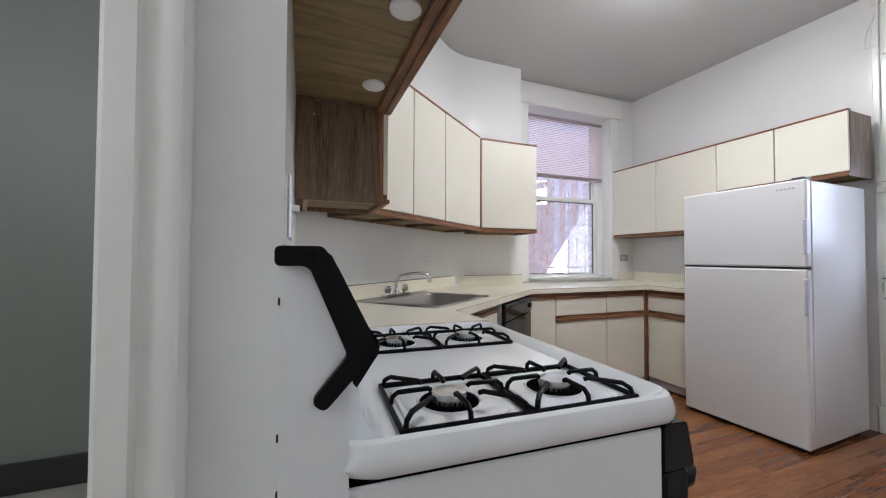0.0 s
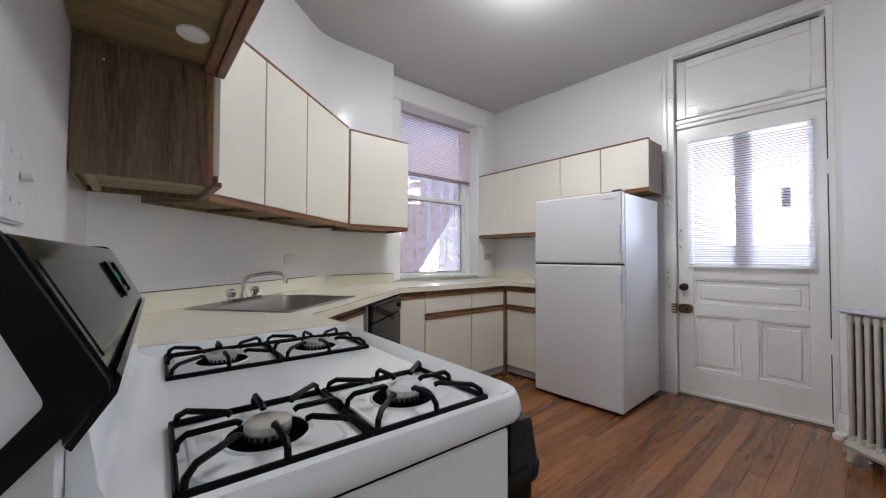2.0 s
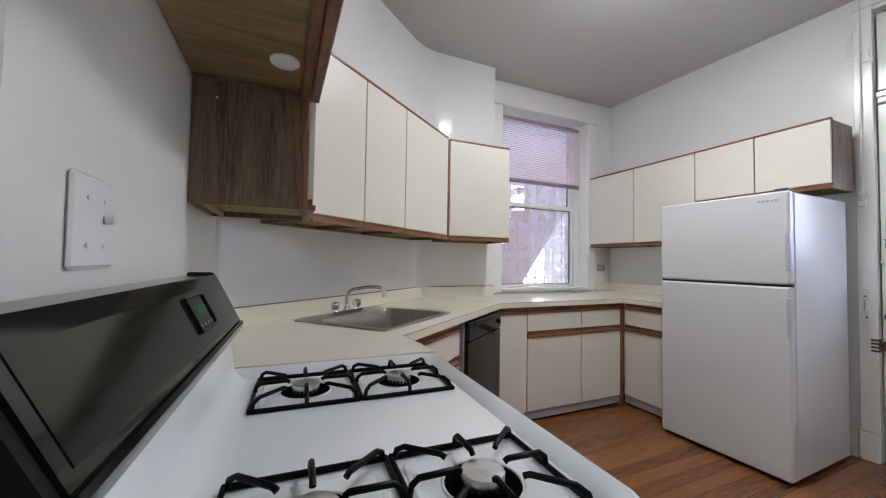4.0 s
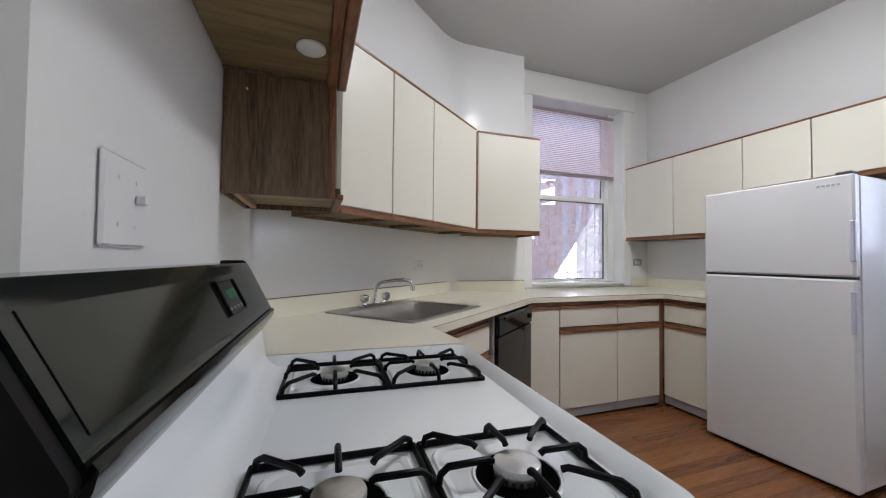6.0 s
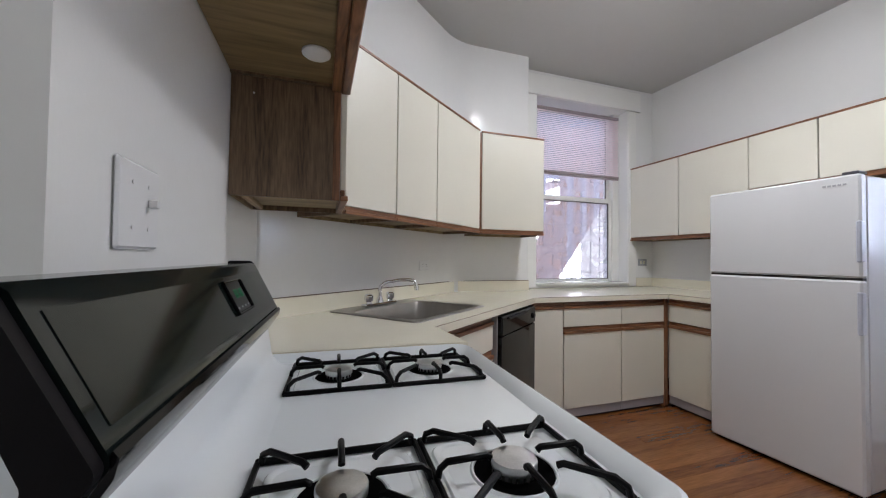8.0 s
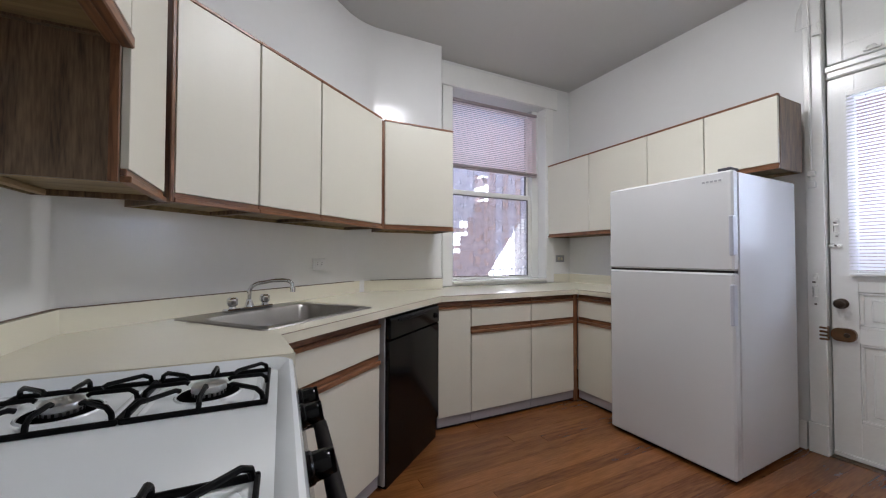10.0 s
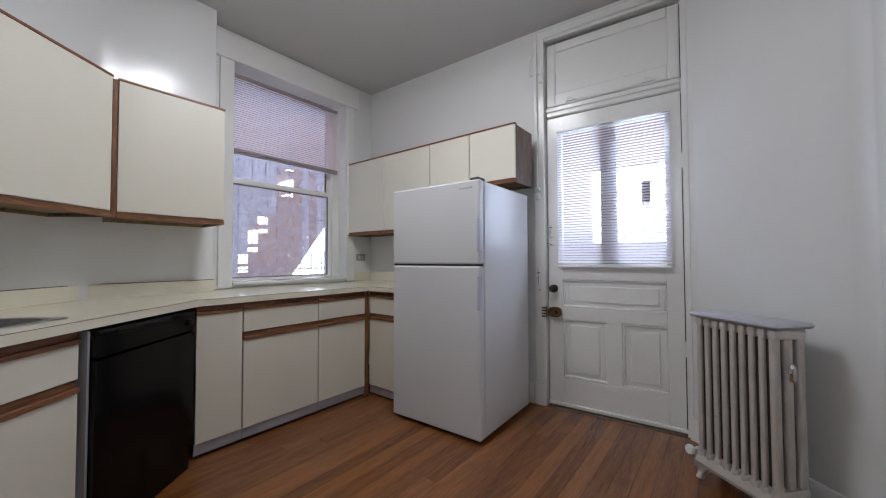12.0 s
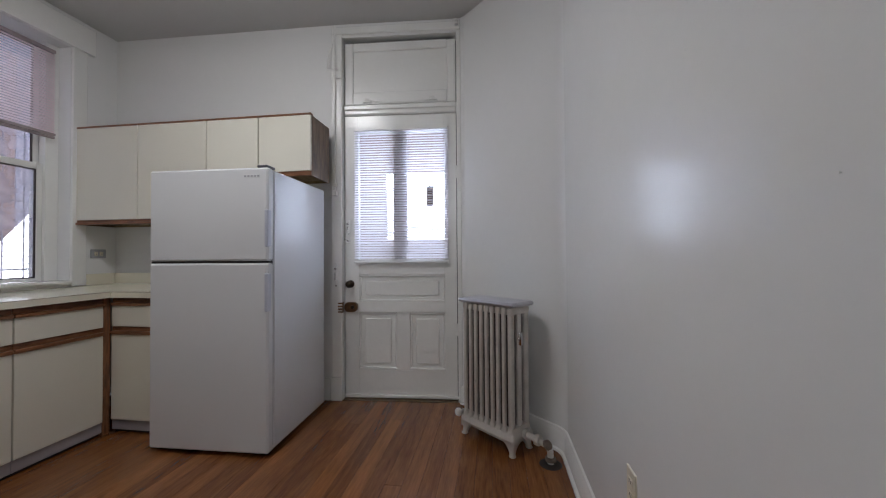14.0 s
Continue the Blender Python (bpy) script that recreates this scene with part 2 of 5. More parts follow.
M_PORCHV = wood("weathered_upright_boards", (0.20, 0.125, 0.115), (0.46, 0.33, 0.30), 0.8, axis=2, rings=12)
M_BRICK = mat("pale_brick", (0.50, 0.38, 0.36), 0.85, var=0.25, scale=9, bump=0.3, bscale=60, rand=0.4)
M_MULL = mat("tan_painted_bar", (0.42, 0.36, 0.34), 0.5)
M_PALE = mat("pale_painted_wall", (0.74, 0.76, 0.80), 0.8, var=0.25, scale=1.3, bump=0.2)
M_BLUEBOARD = wood("blue_grey_boards", (0.24, 0.255, 0.36), (0.54, 0.56, 0.70), 0.8, axis=2, rings=10)
M_BARS = mat("painted_iron_bars", (0.42, 0.42, 0.47), 0.5, var=0.05)
M_BLACKBASE = mat("black_baseboard", (0.02, 0.02, 0.02), 0.3)
M_HALLFLOOR = mat("hall_floor", (0.42, 0.40, 0.36), 0.5, var=0.08)

# ---- mesh helpers ----


def box(bm, x0, x1, y0, y1, z0, z1, r=0.0, seg=1, m=None):
    vs = [bm.verts.new((x, y, z)) for z in (z0, z1) for y in (y0, y1) for x in (x0, x1)]
    fs = [bm.faces.new([vs[i] for i in f]) for f in ((0, 2, 3, 1), (4, 5, 7, 6), (0, 1, 5, 4), (2, 6, 7, 3), (0, 4, 6, 2), (1, 3, 7, 5))]
    geo = list(vs)
    if r:
        es = list({e for f in fs for e in f.edges})
        res = bmesh.ops.bevel(bm, geom=es, offset=r, segments=seg, profile=0.5, affect='EDGES')
        geo = list({v for f in res["faces"] for v in f.verts} | {v for v in vs if v.is_valid})
    if m is not None:
        bmesh.ops.transform(bm, matrix=m, verts=geo)
    return geo


def cyl(bm, p, q, r1, r2=None, n=16, caps=True):
    p, q = Vector(p), Vector(q)
    d = q - p
    mm = Matrix.Translation((p + q) / 2) @ d.to_track_quat('Z', 'Y').to_matrix().to_4x4()
    return bmesh.ops.create_cone(bm, cap_ends=caps, segments=n, radius1=r1, radius2=r1 if r2 is None else r2, depth=d.length, matrix=mm)["verts"]


def lathe(bm, prof, n=24, m=None):
    """prof: rows of radius and height, turned round z."""
    rings = []
    for r, z in prof:
        rings.append([bm.verts.new((r * math.cos(2 * math.pi * i / n), r * math.sin(2 * math.pi * i / n), z)) for i in range(n)])
    for a, b in zip(rings, rings[1:]):
        for i in range(n):
            bm.faces.new((a[i], a[(i + 1) % n], b[(i + 1) % n], b[i]))
    bm.faces.new(rings[0][::-1])
    bm.faces.new(rings[-1])
    if m is not None:
        bmesh.ops.transform(bm, matrix=m, verts=[v for ring in rings for v in ring])


def tube(bm, pts, r, n=10):
    """A round bar along a line of points."""
    pts = [Vector(p) for p in pts]
    rings = []
    for i, p in enumerate(pts):
        d = (pts[min(i + 1, len(pts) - 1)] - pts[max(i - 1, 0)]).normalized()
        q = d.to_track_quat('Z', 'Y')
        rings.append([bm.verts.new(p + q @ Vector((r * math.cos(2 * math.pi * k / n), r * math.sin(2 * math.pi * k / n), 0))) for k in range(n)])
    for a, b in zip(rings, rings[1:]):
        off = min(range(n), key=lambda s: sum((a[k].co - b[(k + s) % n].co).length for k in range(n)))
        for k in range(n):
            bm.faces.new((a[k], a[(k + 1) % n], b[(k + 1 + off) % n], b[(k + off) % n]))
    bm.faces.new(rings[0][::-1])
    bm.faces.new(rings[-1])


def prism(bm, poly, z0, z1, m=None, r=0.0):
    """A flat outline in x, y drawn up from z0 to z1."""
    a = [bm.verts.new((x, y, z0)) for x, y in poly]
    b = [bm.verts.new((x, y, z1)) for x, y in poly]
    fs = [bm.faces.new(a[::-1]), bm.faces.new(b)]
    k = len(poly)
    fs += [bm.faces.new((a[i], a[(i + 1) % k], b[(i + 1) % k], b[i])) for i in range(k)]
    geo = a + b
    if r:
        es = list({e for f in fs[:2] for e in f.edges})
        res = bmesh.ops.bevel(bm, geom=es, offset=r, segments=2, profile=0.5, affect='EDGES')
        geo = list({v for f in res["faces"] for v in f.verts} | {v for v in geo if v.is_valid})
    if m is not None:
        bmesh.ops.transform(bm, matrix=m, verts=geo)


def smooth_line(pts, radii):
    """A plan line with rounded corners."""
    out = [Vector(pts[0])]
    for i in range(1, len(pts) - 1):
        p, r = Vector(pts[i]), radii[i]
        a, b = (Vector(pts[i - 1]) - p), (Vector(pts[i + 1]) - p)
        half = a.angle(b) / 2
        if r <= 0:
            out.append(p)
            continue
        t = r / math.tan(half)
        s, e = p + a.normalized() * t, p + b.normalized() * t
        k = 10
        for j in range(k + 1):
            u = j / k
            out.append(s * (1 - u) ** 2 + p * 2 * u * (1 - u) + e * u ** 2)
    out.append(Vector(pts[-1]))
    return out


def offset_line(line, d):
    """The line moved d to its left."""
    out = []
    for i, p in enumerate(line):
        a = (p - line[i - 1]).normalized() if i else (line[1] - p).normalized()
        b = (line[i + 1] - p).normalized() if i < len(line) - 1 else a
        na, nb = Vector((-a.y, a.x)), Vector((-b.y, b.x))
        k = (na + nb)
        k = k / max(k.length_squared / 2, 0.3)
        out.append(p + k * d)
    return out


def run(bm, line, prof):
    """A profile (rows of distance to the left of the line, height) drawn along a plan line, closed."""
    cols = []
    for d, z in prof:
        cols.append([bm.verts.new((p.x, p.y, z)) for p in offset_line(line, d)])
    k = len(prof)
    for i in range(len(line) - 1):
        for j in range(k):
            a, b = cols[j], cols[(j + 1) % k]
            bm.faces.new((a[i], a[i + 1], b[i + 1], b[i]))
    bm.faces.new([c[0] for c in cols])
    bm.faces.new([c[-1] for c in cols][::-1])


def make(name, bm, material, soft=True, angle=35):
    bmesh.ops.recalc_face_normals(bm, faces=bm.faces[:])
    me = bpy.data.meshes.new(name)
    bm.to_mesh(me)
    bm.free()
    me.materials.append(material)
    if soft:
        me.shade_smooth()
        me.set_sharp_from_angle(angle=radians(angle))
    return new(name, me)


def part(name, bm, material, parent=None, label=""):
    ob = make(name, bm, material)
    if parent is not None:
        ob.parent = parent
    return tagged(ob, label) if label else ob


def thing(name, m, label, category, group=""):
    e = new(name)
    e.empty_display_size = 0.1
    e.matrix_world = m
    return tagged(e, label, category, group)


def structure(name, bm, material, label, category):
    return tagged(make(name, bm, material), label, category, kind="structure")


def boxes(*rows, r=0.0):
    bm = bmesh.new()
    for row in rows:
        box(bm, *row, r=r)
    return bm


# ---- the plan ----
CEIL = 2.973
WX, NY, WINY, EX, SY = 0.337, 3.29, 3.472, 3.945, -0.100
P0 = Vector((WX, 2.2093))
U = Vector((math.cos(radians(40)), math.sin(radians(40))))
N = Vector((U.y, -U.x))


def diag(a, off, z=0.0):
    """A place on the slanted side: a along its wall, off out from it."""
    p = P0 + U * a + N * off
    return (p.x, p.y, z)


CORNER_N = (WX + (NY - P0.y) / math.tan(radians(40)), NY)

# ---- structure ----
line_w = smooth_line([(WX, 0.965), (WX, P0.y), CORNER_N, (2.314, NY), (2.314, WINY + 0.05)], [0, 0.05, 0.45, 0.01, 0])
bm = bmesh.new()
run(bm, line_w, [(0, 0), (0.23, 0), (0.23, CEIL + 0.1), (0, CEIL + 0.1)])
structure("wall_west", bm, M_WALL, "glossy white plaster wall with rounded bends behind the sink", "wall")



def east(y):
    """The east wall, which runs a little out of square."""
    return 3.942 + (3.472 - y) * 0.030


line_e = [Vector((east(WINY), WINY)), Vector((east(1.483), 1.483))]
line_s = smooth_line([(4.058, 0.548), (4.040, 0.515), (3.43, SY), (-2.2, SY)], [0, 0.05, 0.16, 0])
bm = bmesh.new()
run(bm, line_s, [(0, 0), (0.2, 0), (0.2, CEIL + 0.1), (0, CEIL + 0.1)])
structure("wall_south", bm, M_WALL, "glossy white plaster wall bending behind the radiator", "wall")

WX0, WX1, WZ0, WZ1 = 2.505, 3.60, 0.955, 2.735
T = 0.30
bm = boxes((2.31, WX0, WINY, WINY + T, 0, CEIL + 0.1), (WX1, EX + 0.36, WINY, WINY + T, 0, CEIL + 0.1),
           (WX0, WX1, WINY, WINY + T, 0, WZ0), (WX0, WX1, WINY, WINY + T, WZ1, CEIL + 0.1))
structure("wall_north", bm, M_WALL, "white plaster wall round the deep window", "wall")

DY0, DY1, DZ, TZ0, TZ1 = 0.578, 1.483, 2.246, 2.340, 2.845
bm = bmesh.new()
prism(bm, [(east(WINY), WINY), (east(DY1), DY1), (EX + 0.36, DY1), (EX + 0.36, WINY)], 0, CEIL + 0.1)
prism(bm, [(4.058, DY0), (4.058, 0.549), (EX + 0.36, 0.549), (EX + 0.36, DY0)], 0, CEIL + 0.1)
prism(bm, [(east(DY1), DY1), (4.058, DY0), (EX + 0.36, DY0), (EX + 0.36, DY1)], TZ1 + 0.02, CEIL + 0.1)
structure("wall_east", bm, M_WALL, "white plaster wall beside the back door", "wall")

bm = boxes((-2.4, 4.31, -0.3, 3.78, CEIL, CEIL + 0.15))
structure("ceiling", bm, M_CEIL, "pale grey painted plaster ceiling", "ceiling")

# the room behind the opening; its dimness is put into the wall colour
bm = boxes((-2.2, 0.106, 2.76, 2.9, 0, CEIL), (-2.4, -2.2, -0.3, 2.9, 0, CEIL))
structure("wall_hall", bm, M_HALL, "dark grey green wall of the next room", "wall")
bm = boxes((-2.2, 0.106, 2.74, 2.76, 0.0, 0.15), r=0.004)
structure("baseboard_hall", bm, M_BLACKBASE, "black baseboard in the next room", "baseboard")
bm = boxes((-2.2, 0.1, SY, 2.76, -0.06, -0.002))
structure("floor_hall", bm, M_HALLFLOOR, "pale floor of the next room", "floor")

# jamb of the opening: rounded casing on the far edge of the wall end
bm = bmesh.new()
prism(bm, [(0.106, 0.945), (0.114, 0.938), (0.150, 0.936), (0.156, 0.944), (0.176, 0.944), (0.190, 0.938), (0.203, 0.940), (0.210, 0.950), (0.211, 0.9645), (0.106, 0.9645)], 0, 2.97)
structure("trim_opening", bm, M_TRIM, "white moulded jamb of the opening beside the stove", "trim")

# window: casing, reveal, sill, two sashes
bm = boxes((2.40, WX0, WINY - 0.022, WINY - 0.0005, 0.915, WZ1), (WX1, 3.70, WINY - 0.022, WINY - 0.0005, 0.915, WZ1), r=0.004)
box(bm, 2.335, 3.755, WINY - 0.030, WINY - 0.0005, WZ1 + 0.001, WZ1 + 0.20, r=0.004)
structure("trim_window", bm, M_TRIM, "white painted casing round the window", "trim")
GX = 3.482
win = tagged(new("window_1"), "double-hung window with a half raised blind", "window", kind="structure")
part("window_sill", boxes((WX0 + 0.002, WX1 - 0.002, WINY - 0.03, 3.72, WZ0 - 0.02, WZ0 + 0.004), r=0.004), M_TRIM, win)


def sash(z0, z1, y):
    f = part("window_frame", boxes((WX0 + 0.02, WX0 + 0.045, y, y + 0.03, z0, z1), (GX, GX + 0.035, y, y + 0.03, z0, z1),
                                   (WX0 + 0.045, GX, y, y + 0.03, z0, z0 + 0.022), (WX0 + 0.045, GX, y, y + 0.03, z1 - 0.045, z1), r=0.003), M_TRIM, win)
    g = part("pane", boxes((WX0 + 0.045, GX, y + 0.012, y + 0.016, z0 + 0.022, z1 - 0.045)), M_HAZY, f)
    g.visible_shadow = False
    bm = boxes((GX - 0.011, GX - 0.0005, y + 0.004, y + 0.0115, z0 + 0.023, z1 - 0.046), (WX0 + 0.0455, GX - 0.0115, y + 0.004, y + 0.0115, z1 - 0.055, z1 - 0.0455), (WX0 + 0.0455, GX - 0.0115, y + 0.004, y + 0.0115, z0 + 0.0225, z0 + 0.030))
    part("gasket", bm, M_GASKET, f, "dark glazing gasket")


sash(WZ0 + 0.006, 1.825, 3.60)
sash(1.785, WZ1 - 0.01, 3.635)
part("window_jamb", boxes((WX0 + 0.001, WX0 + 0.02, 3.58, 3.72, WZ0 + 0.005, WZ1 - 0.001), (GX + 0.036, WX1 - 0.001, 3.58, 3.72, WZ0 + 0.005, WZ1 - 0.001)), M_TRIM, win)

# door: frame, transom, leaf
CX = 4.022
bm = boxes((CX - 0.012, CX + 0.05, DY1 + 0.001, DY1 + 0.085, 0.18, TZ1 + 0.04), (CX - 0.022, CX + 0.05, DY1 + 0.001, DY1 + 0.09, 0, 0.1795), r=0.004)
box(bm, CX - 0.012, CX + 0.05, DY0 - 0.03, DY1 + 0.085, TZ1 + 0.041, TZ1 + 0.10, r=0.006)
box(bm, CX + 0.002, CX + 0.05, DY0 - 0.034, DY0 - 0.001, 0, TZ1 + 0.04, r=0.004)
box(bm, CX + 0.036, CX + 0.16, DY0, DY1, DZ + 0.008, TZ0 - 0.008, r=0.010)
box(bm, CX + 0.022, CX + 0.0355, DY0 + 0.001, DY1 - 0.001, DZ + 0.045, TZ0 - 0.012, r=0.006)
structure("trim_door", bm, M_TRIM, "white painted casing and transom bar of the back door", "trim")
DX = 4.065
transom = tagged(new("transom"), "white panelled transom over the back door", "transom", kind="structure")
bm = boxes((DX, DX + 0.04, DY0 + 0.006, DY0 + 0.075, TZ0, TZ1 - 0.006), (DX, DX + 0.04, DY1 - 0.075, DY1 - 0.006, TZ0, TZ1 - 0.004),
           (DX, DX + 0.04, DY0 + 0.075, DY1 - 0.075, TZ0, TZ0 + 0.10), (DX, DX + 0.04, DY0 + 0.075, DY1 - 0.075, TZ1 - 0.075, TZ1 - 0.004), r=0.006)
part("frame", bm, M_TRIM, transom)
part("panel", boxes((DX + 0.014, DX + 0.03, DY0 + 0.07, DY1 - 0.07, TZ0 + 0.095, TZ1 - 0.07)), M_TRIM, transom)

door = tagged(new("door_1"), "old white painted back door with a blind over its glass", "door", kind="structure")
LY0, LY1 = DY0 + 0.0065, DY1 - 0.006
GY0, GY1, GZ0, GZ1 = 0.680, 1.365, 1.10, 2.105
bm = boxes((DX, DX + 0.045, LY0, GY0, 0.006, DZ), (DX, DX + 0.045, GY1, LY1, 0.006, DZ), (DX, DX + 0.045, GY0, GY1, GZ1, DZ),
           (DX, DX + 0.045, GY0, GY1, 0.978, GZ0), (DX, DX + 0.045, GY0, GY1, 0.680, 0.764), (DX, DX + 0.045, GY0, GY1, 0.006, 0.228),
           (DX, DX + 0.045, 0.957, 1.060, 0.228, 0.680), r=0.002)
part("door_frame", bm, M_TRIM, door)


def rrect(x0, x1, y0, y1, z, r, k=5):
    pts = []
    for cx, cy, a0 in ((x1 - r, y1 - r, 0), (x0 + r, y1 - r, 90), (x0 + r, y0 + r, 180), (x1 - r, y0 + r, 270)):
        for i in range(k + 1):
            a = radians(a0 + 90 * i / k)
            pts.append((cx + r * math.cos(a), cy + r * math.sin(a), z))
    return pts


def panel(y0, y1, z0, z1):
    bm = bmesh.new()
    box(bm, DX + 0.018, DX + 0.03, y0 - 0.005, y1 + 0.005, z0 - 0.005, z1 + 0.005)
    box(bm, DX - 0.001, DX + 0.02, y0, y1, z0 - 0.004, z0 + 0.020, r=0.009, seg=2)
    for a, b, c, d in ((y0, y1, z1 - 0.018, z1), (y0, y0 + 0.018, z0 + 0.0205, z1 - 0.0185), (y1 - 0.018, y1, z0 + 0.0205, z1 - 0.0185)):
        box(bm, DX + 0.006, DX + 0.02, a, b, c, d, r=0.005)
    box(bm, DX + 0.008, DX + 0.02, y0 + 0.045, y1 - 0.045, z0 + 0.045, z1 - 0.045, r=0.008)
    return part("panel", bm, M_TRIM, door)


panel(GY0, GY1, 0.764, 0.978)
panel(GY0, 0.957, 0.228, 0.680)
panel(1.060, GY1, 0.228, 0.680)
g = part("pane", boxes((DX + 0.02, DX + 0.025, GY0, GY1, GZ0, GZ1)), M_GLASS, door)
g.visible_shadow = False
part("mullion", boxes((DX + 0.03, DX + 0.06, 0.980, 1.090, GZ0, GZ1), r=0.003), M_MULL, door, "tan upright bar behind the glass")
bm = bmesh.new()
lathe(bm, [(0.012, 0), (0.012, 0.03), (0.024, 0.035), (0.028, 0.048), (0.022, 0.062), (0.008, 0.066)], 20, pose(DX, 1.432, 0.905, 0, -90, 0))
lathe(bm, [(0.03, 0), (0.03, 0.004), (0.024, 0.008)], 20, pose(DX, 1.432, 0.905, 0, -90, 0))
part("door_knob", bm, M_KNOB, door, "dark bronze door knob")
bm = boxes((DX - 0.004, DX, 1.420, 1.444, 0.825, 0.868), r=0.001)
part("keyhole_plate", bm, M_TRIM, door)
bm = bmesh.new()
lock = rrect(1.372, 1.475, 0.686, 0.762, 0, 0.032, 6)
prism(bm, [(y, z) for y, z, _ in lock], DX - 0.030, DX, Matrix(((0, 0, 1, 0), (1, 0, 0, 0), (0, 1, 0, 0), (0, 0, 0, 1))))
part("rim_lock", bm, M_BRASS, door, "aged brass rim lock")
bm = bmesh.new()
lathe(bm, [(0.014, 0), (0.013, 0.008), (0.005, 0.010)], 16, pose(DX - 0.03, 1.408, 0.724, 0, -90, 0))
part("lock_turn", bm, M_KNOB, door)
bm = boxes((DX - 0.050, DX - 0.03, 1.478, 1.518, 0.684, 0.767), r=0.003)
for zz in (0.690, 0.712, 0.735, 0.757):
    box(bm, DX - 0.062, DX - 0.048, 1.476, 1.516, zz - 0.006, zz + 0.006, r=0.003)
part("lock_keeper", bm, M_BRASS, door, "brass lock keeper on the frame")
bm = boxes((DX - 0.012, DX + 0.004, LY0 - 0.006, LY1, 0.012, 0.035), r=0.003)
part("weather_strip", bm, M_TRIM, door)

# dark backing added behind door and transom, painting shade into their edge gaps
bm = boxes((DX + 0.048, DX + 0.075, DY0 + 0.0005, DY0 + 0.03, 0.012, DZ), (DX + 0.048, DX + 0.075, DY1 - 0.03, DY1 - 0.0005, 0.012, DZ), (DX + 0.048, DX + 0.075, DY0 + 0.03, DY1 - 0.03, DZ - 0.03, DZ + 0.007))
structure("door_gap_backing", bm, M_DARK, "dark backing behind the door edges, painting the gap shade", "trim")
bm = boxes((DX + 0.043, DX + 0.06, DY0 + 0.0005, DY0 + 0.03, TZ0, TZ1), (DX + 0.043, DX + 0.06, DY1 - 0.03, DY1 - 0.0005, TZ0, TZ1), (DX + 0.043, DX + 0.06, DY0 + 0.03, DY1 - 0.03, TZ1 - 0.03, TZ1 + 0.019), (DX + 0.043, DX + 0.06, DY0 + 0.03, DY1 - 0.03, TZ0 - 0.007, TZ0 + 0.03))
structure("transom_gap_backing", bm, M_DARK, "dark backing behind the transom edges, painting the gap shade", "trim")
bm = boxes((east(DY0) - 0.012, DX + 0.2, DY0 + 0.001, DY1 - 0.001, -0.02, 0.005), r=0.002)
structure("threshold", bm, M_VENEER, "worn brown wooden door threshold", "threshold")


def blind(name, m, w, h, pitch, material, rail, label, tilt, depth=0.024):
    """Local x across, z down from the head rail; slats face y."""
    t = thing(name, m, label, "blind")
    part("head_rail", boxes((-w / 2, w / 2, -0.013, 0.013, -0.025, 0), r=0.002), rail, t)
    k = int((h - 0.05) / pitch)
    bm = bmesh.new()
    prof = [(-depth / 2, -0.0008), (0, 0.0018), (depth / 2, -0.0008)]
    ct, st = math.cos(radians(tilt)), math.sin(radians(tilt))
    rot = [(y * ct - z * st, y * st + z * ct) for y, z in prof]
    me = None
    for i in range(k):
        if me is None:
            a = [bm.verts.new((-w / 2, y, z)) for y, z in rot]
            b = [bm.verts.new((w / 2, y, z)) for y, z in rot]
            for j in range(2):
                bm.faces.new((a[j], a[j + 1], b[j + 1], b[j]))
            s = part("slat", bm, material, t)
            me = s.data
        else:
            s = new("slat", me)
            s.parent = t
        s.location = (0, 0, -0.035 - i * pitch)
    part("bottom_rail", boxes((-w / 2, w / 2, -0.012, 0.012, -h, -h + 0.016), r=0.003), rail, t)
    for x in (-w * 0.36, w * 0.36):
        bm = bmesh.new()
        cyl(bm, (x, -0.0135, -h + 0.016), (x, -0.0135, -0.02), 0.0009, n=5)
        part("cord", bm, M_TRIM, t)
    return t


wb = blind("window_blind", pose(3.030, 3.53, 2.672, 0, 0, 0), 1.012, 0.66, 0.0185, M_SLAT, M_BLINDRAIL, "pinkish white slatted blind pulled half way up", 52)
part("stacked_slat", boxes((-0.506, 0.506, -0.013, 0.013, -0.640, -0.622)), M_BLINDRAIL, wb)
db = blind("door_blind", pose(4.043, 1.020, 2.143, 0, 0, 90), 0.745, 1.072, 0.0195, M_SLATW, M_TRIM, "lowered white slatted blind over the door glass", -40)
bm = bmesh.new()
cyl(bm, (0.30, -0.02, -0.68), (0.30, -0.02, -0.03), 0.003, n=8)
part("tilt_wand", bm, M_GREY, db, "grey tilt wand")
bm = boxes((-0.255, -0.20, -0.022, -0.017, -0.63, -0.47), r=0.001)
part("tag", bm, M_VENEER, db, "brown paper tag hanging on the cord")
bm = bmesh.new()
cyl(bm, (-0.228, -0.0195, -1.05), (-0.228, -0.0195, -0.03), 0.001, n=5)
part("pull_cord", bm, M_TRIM, db)

# ---- counter and sink ----
CF = 0.686
SA0, SA1, SO0, SO1 = 0.335, 0.998, 0.057, 0.602
outer = [(WX + 0.001, 1.632), (1.056, 1.6065), (1.030, 1.888), (2.037, 2.74), (3.290, 2.74), (3.290, 2.33), (east(2.33) - 0.001, 2.33), (east(WINY) - 0.001, WINY - 0.001), (2.3155, WINY - 0.001),
         (2.3155, NY - 0.001), (CORNER_N[0], NY - 0.001), (WX + 0.001, P0.y)]
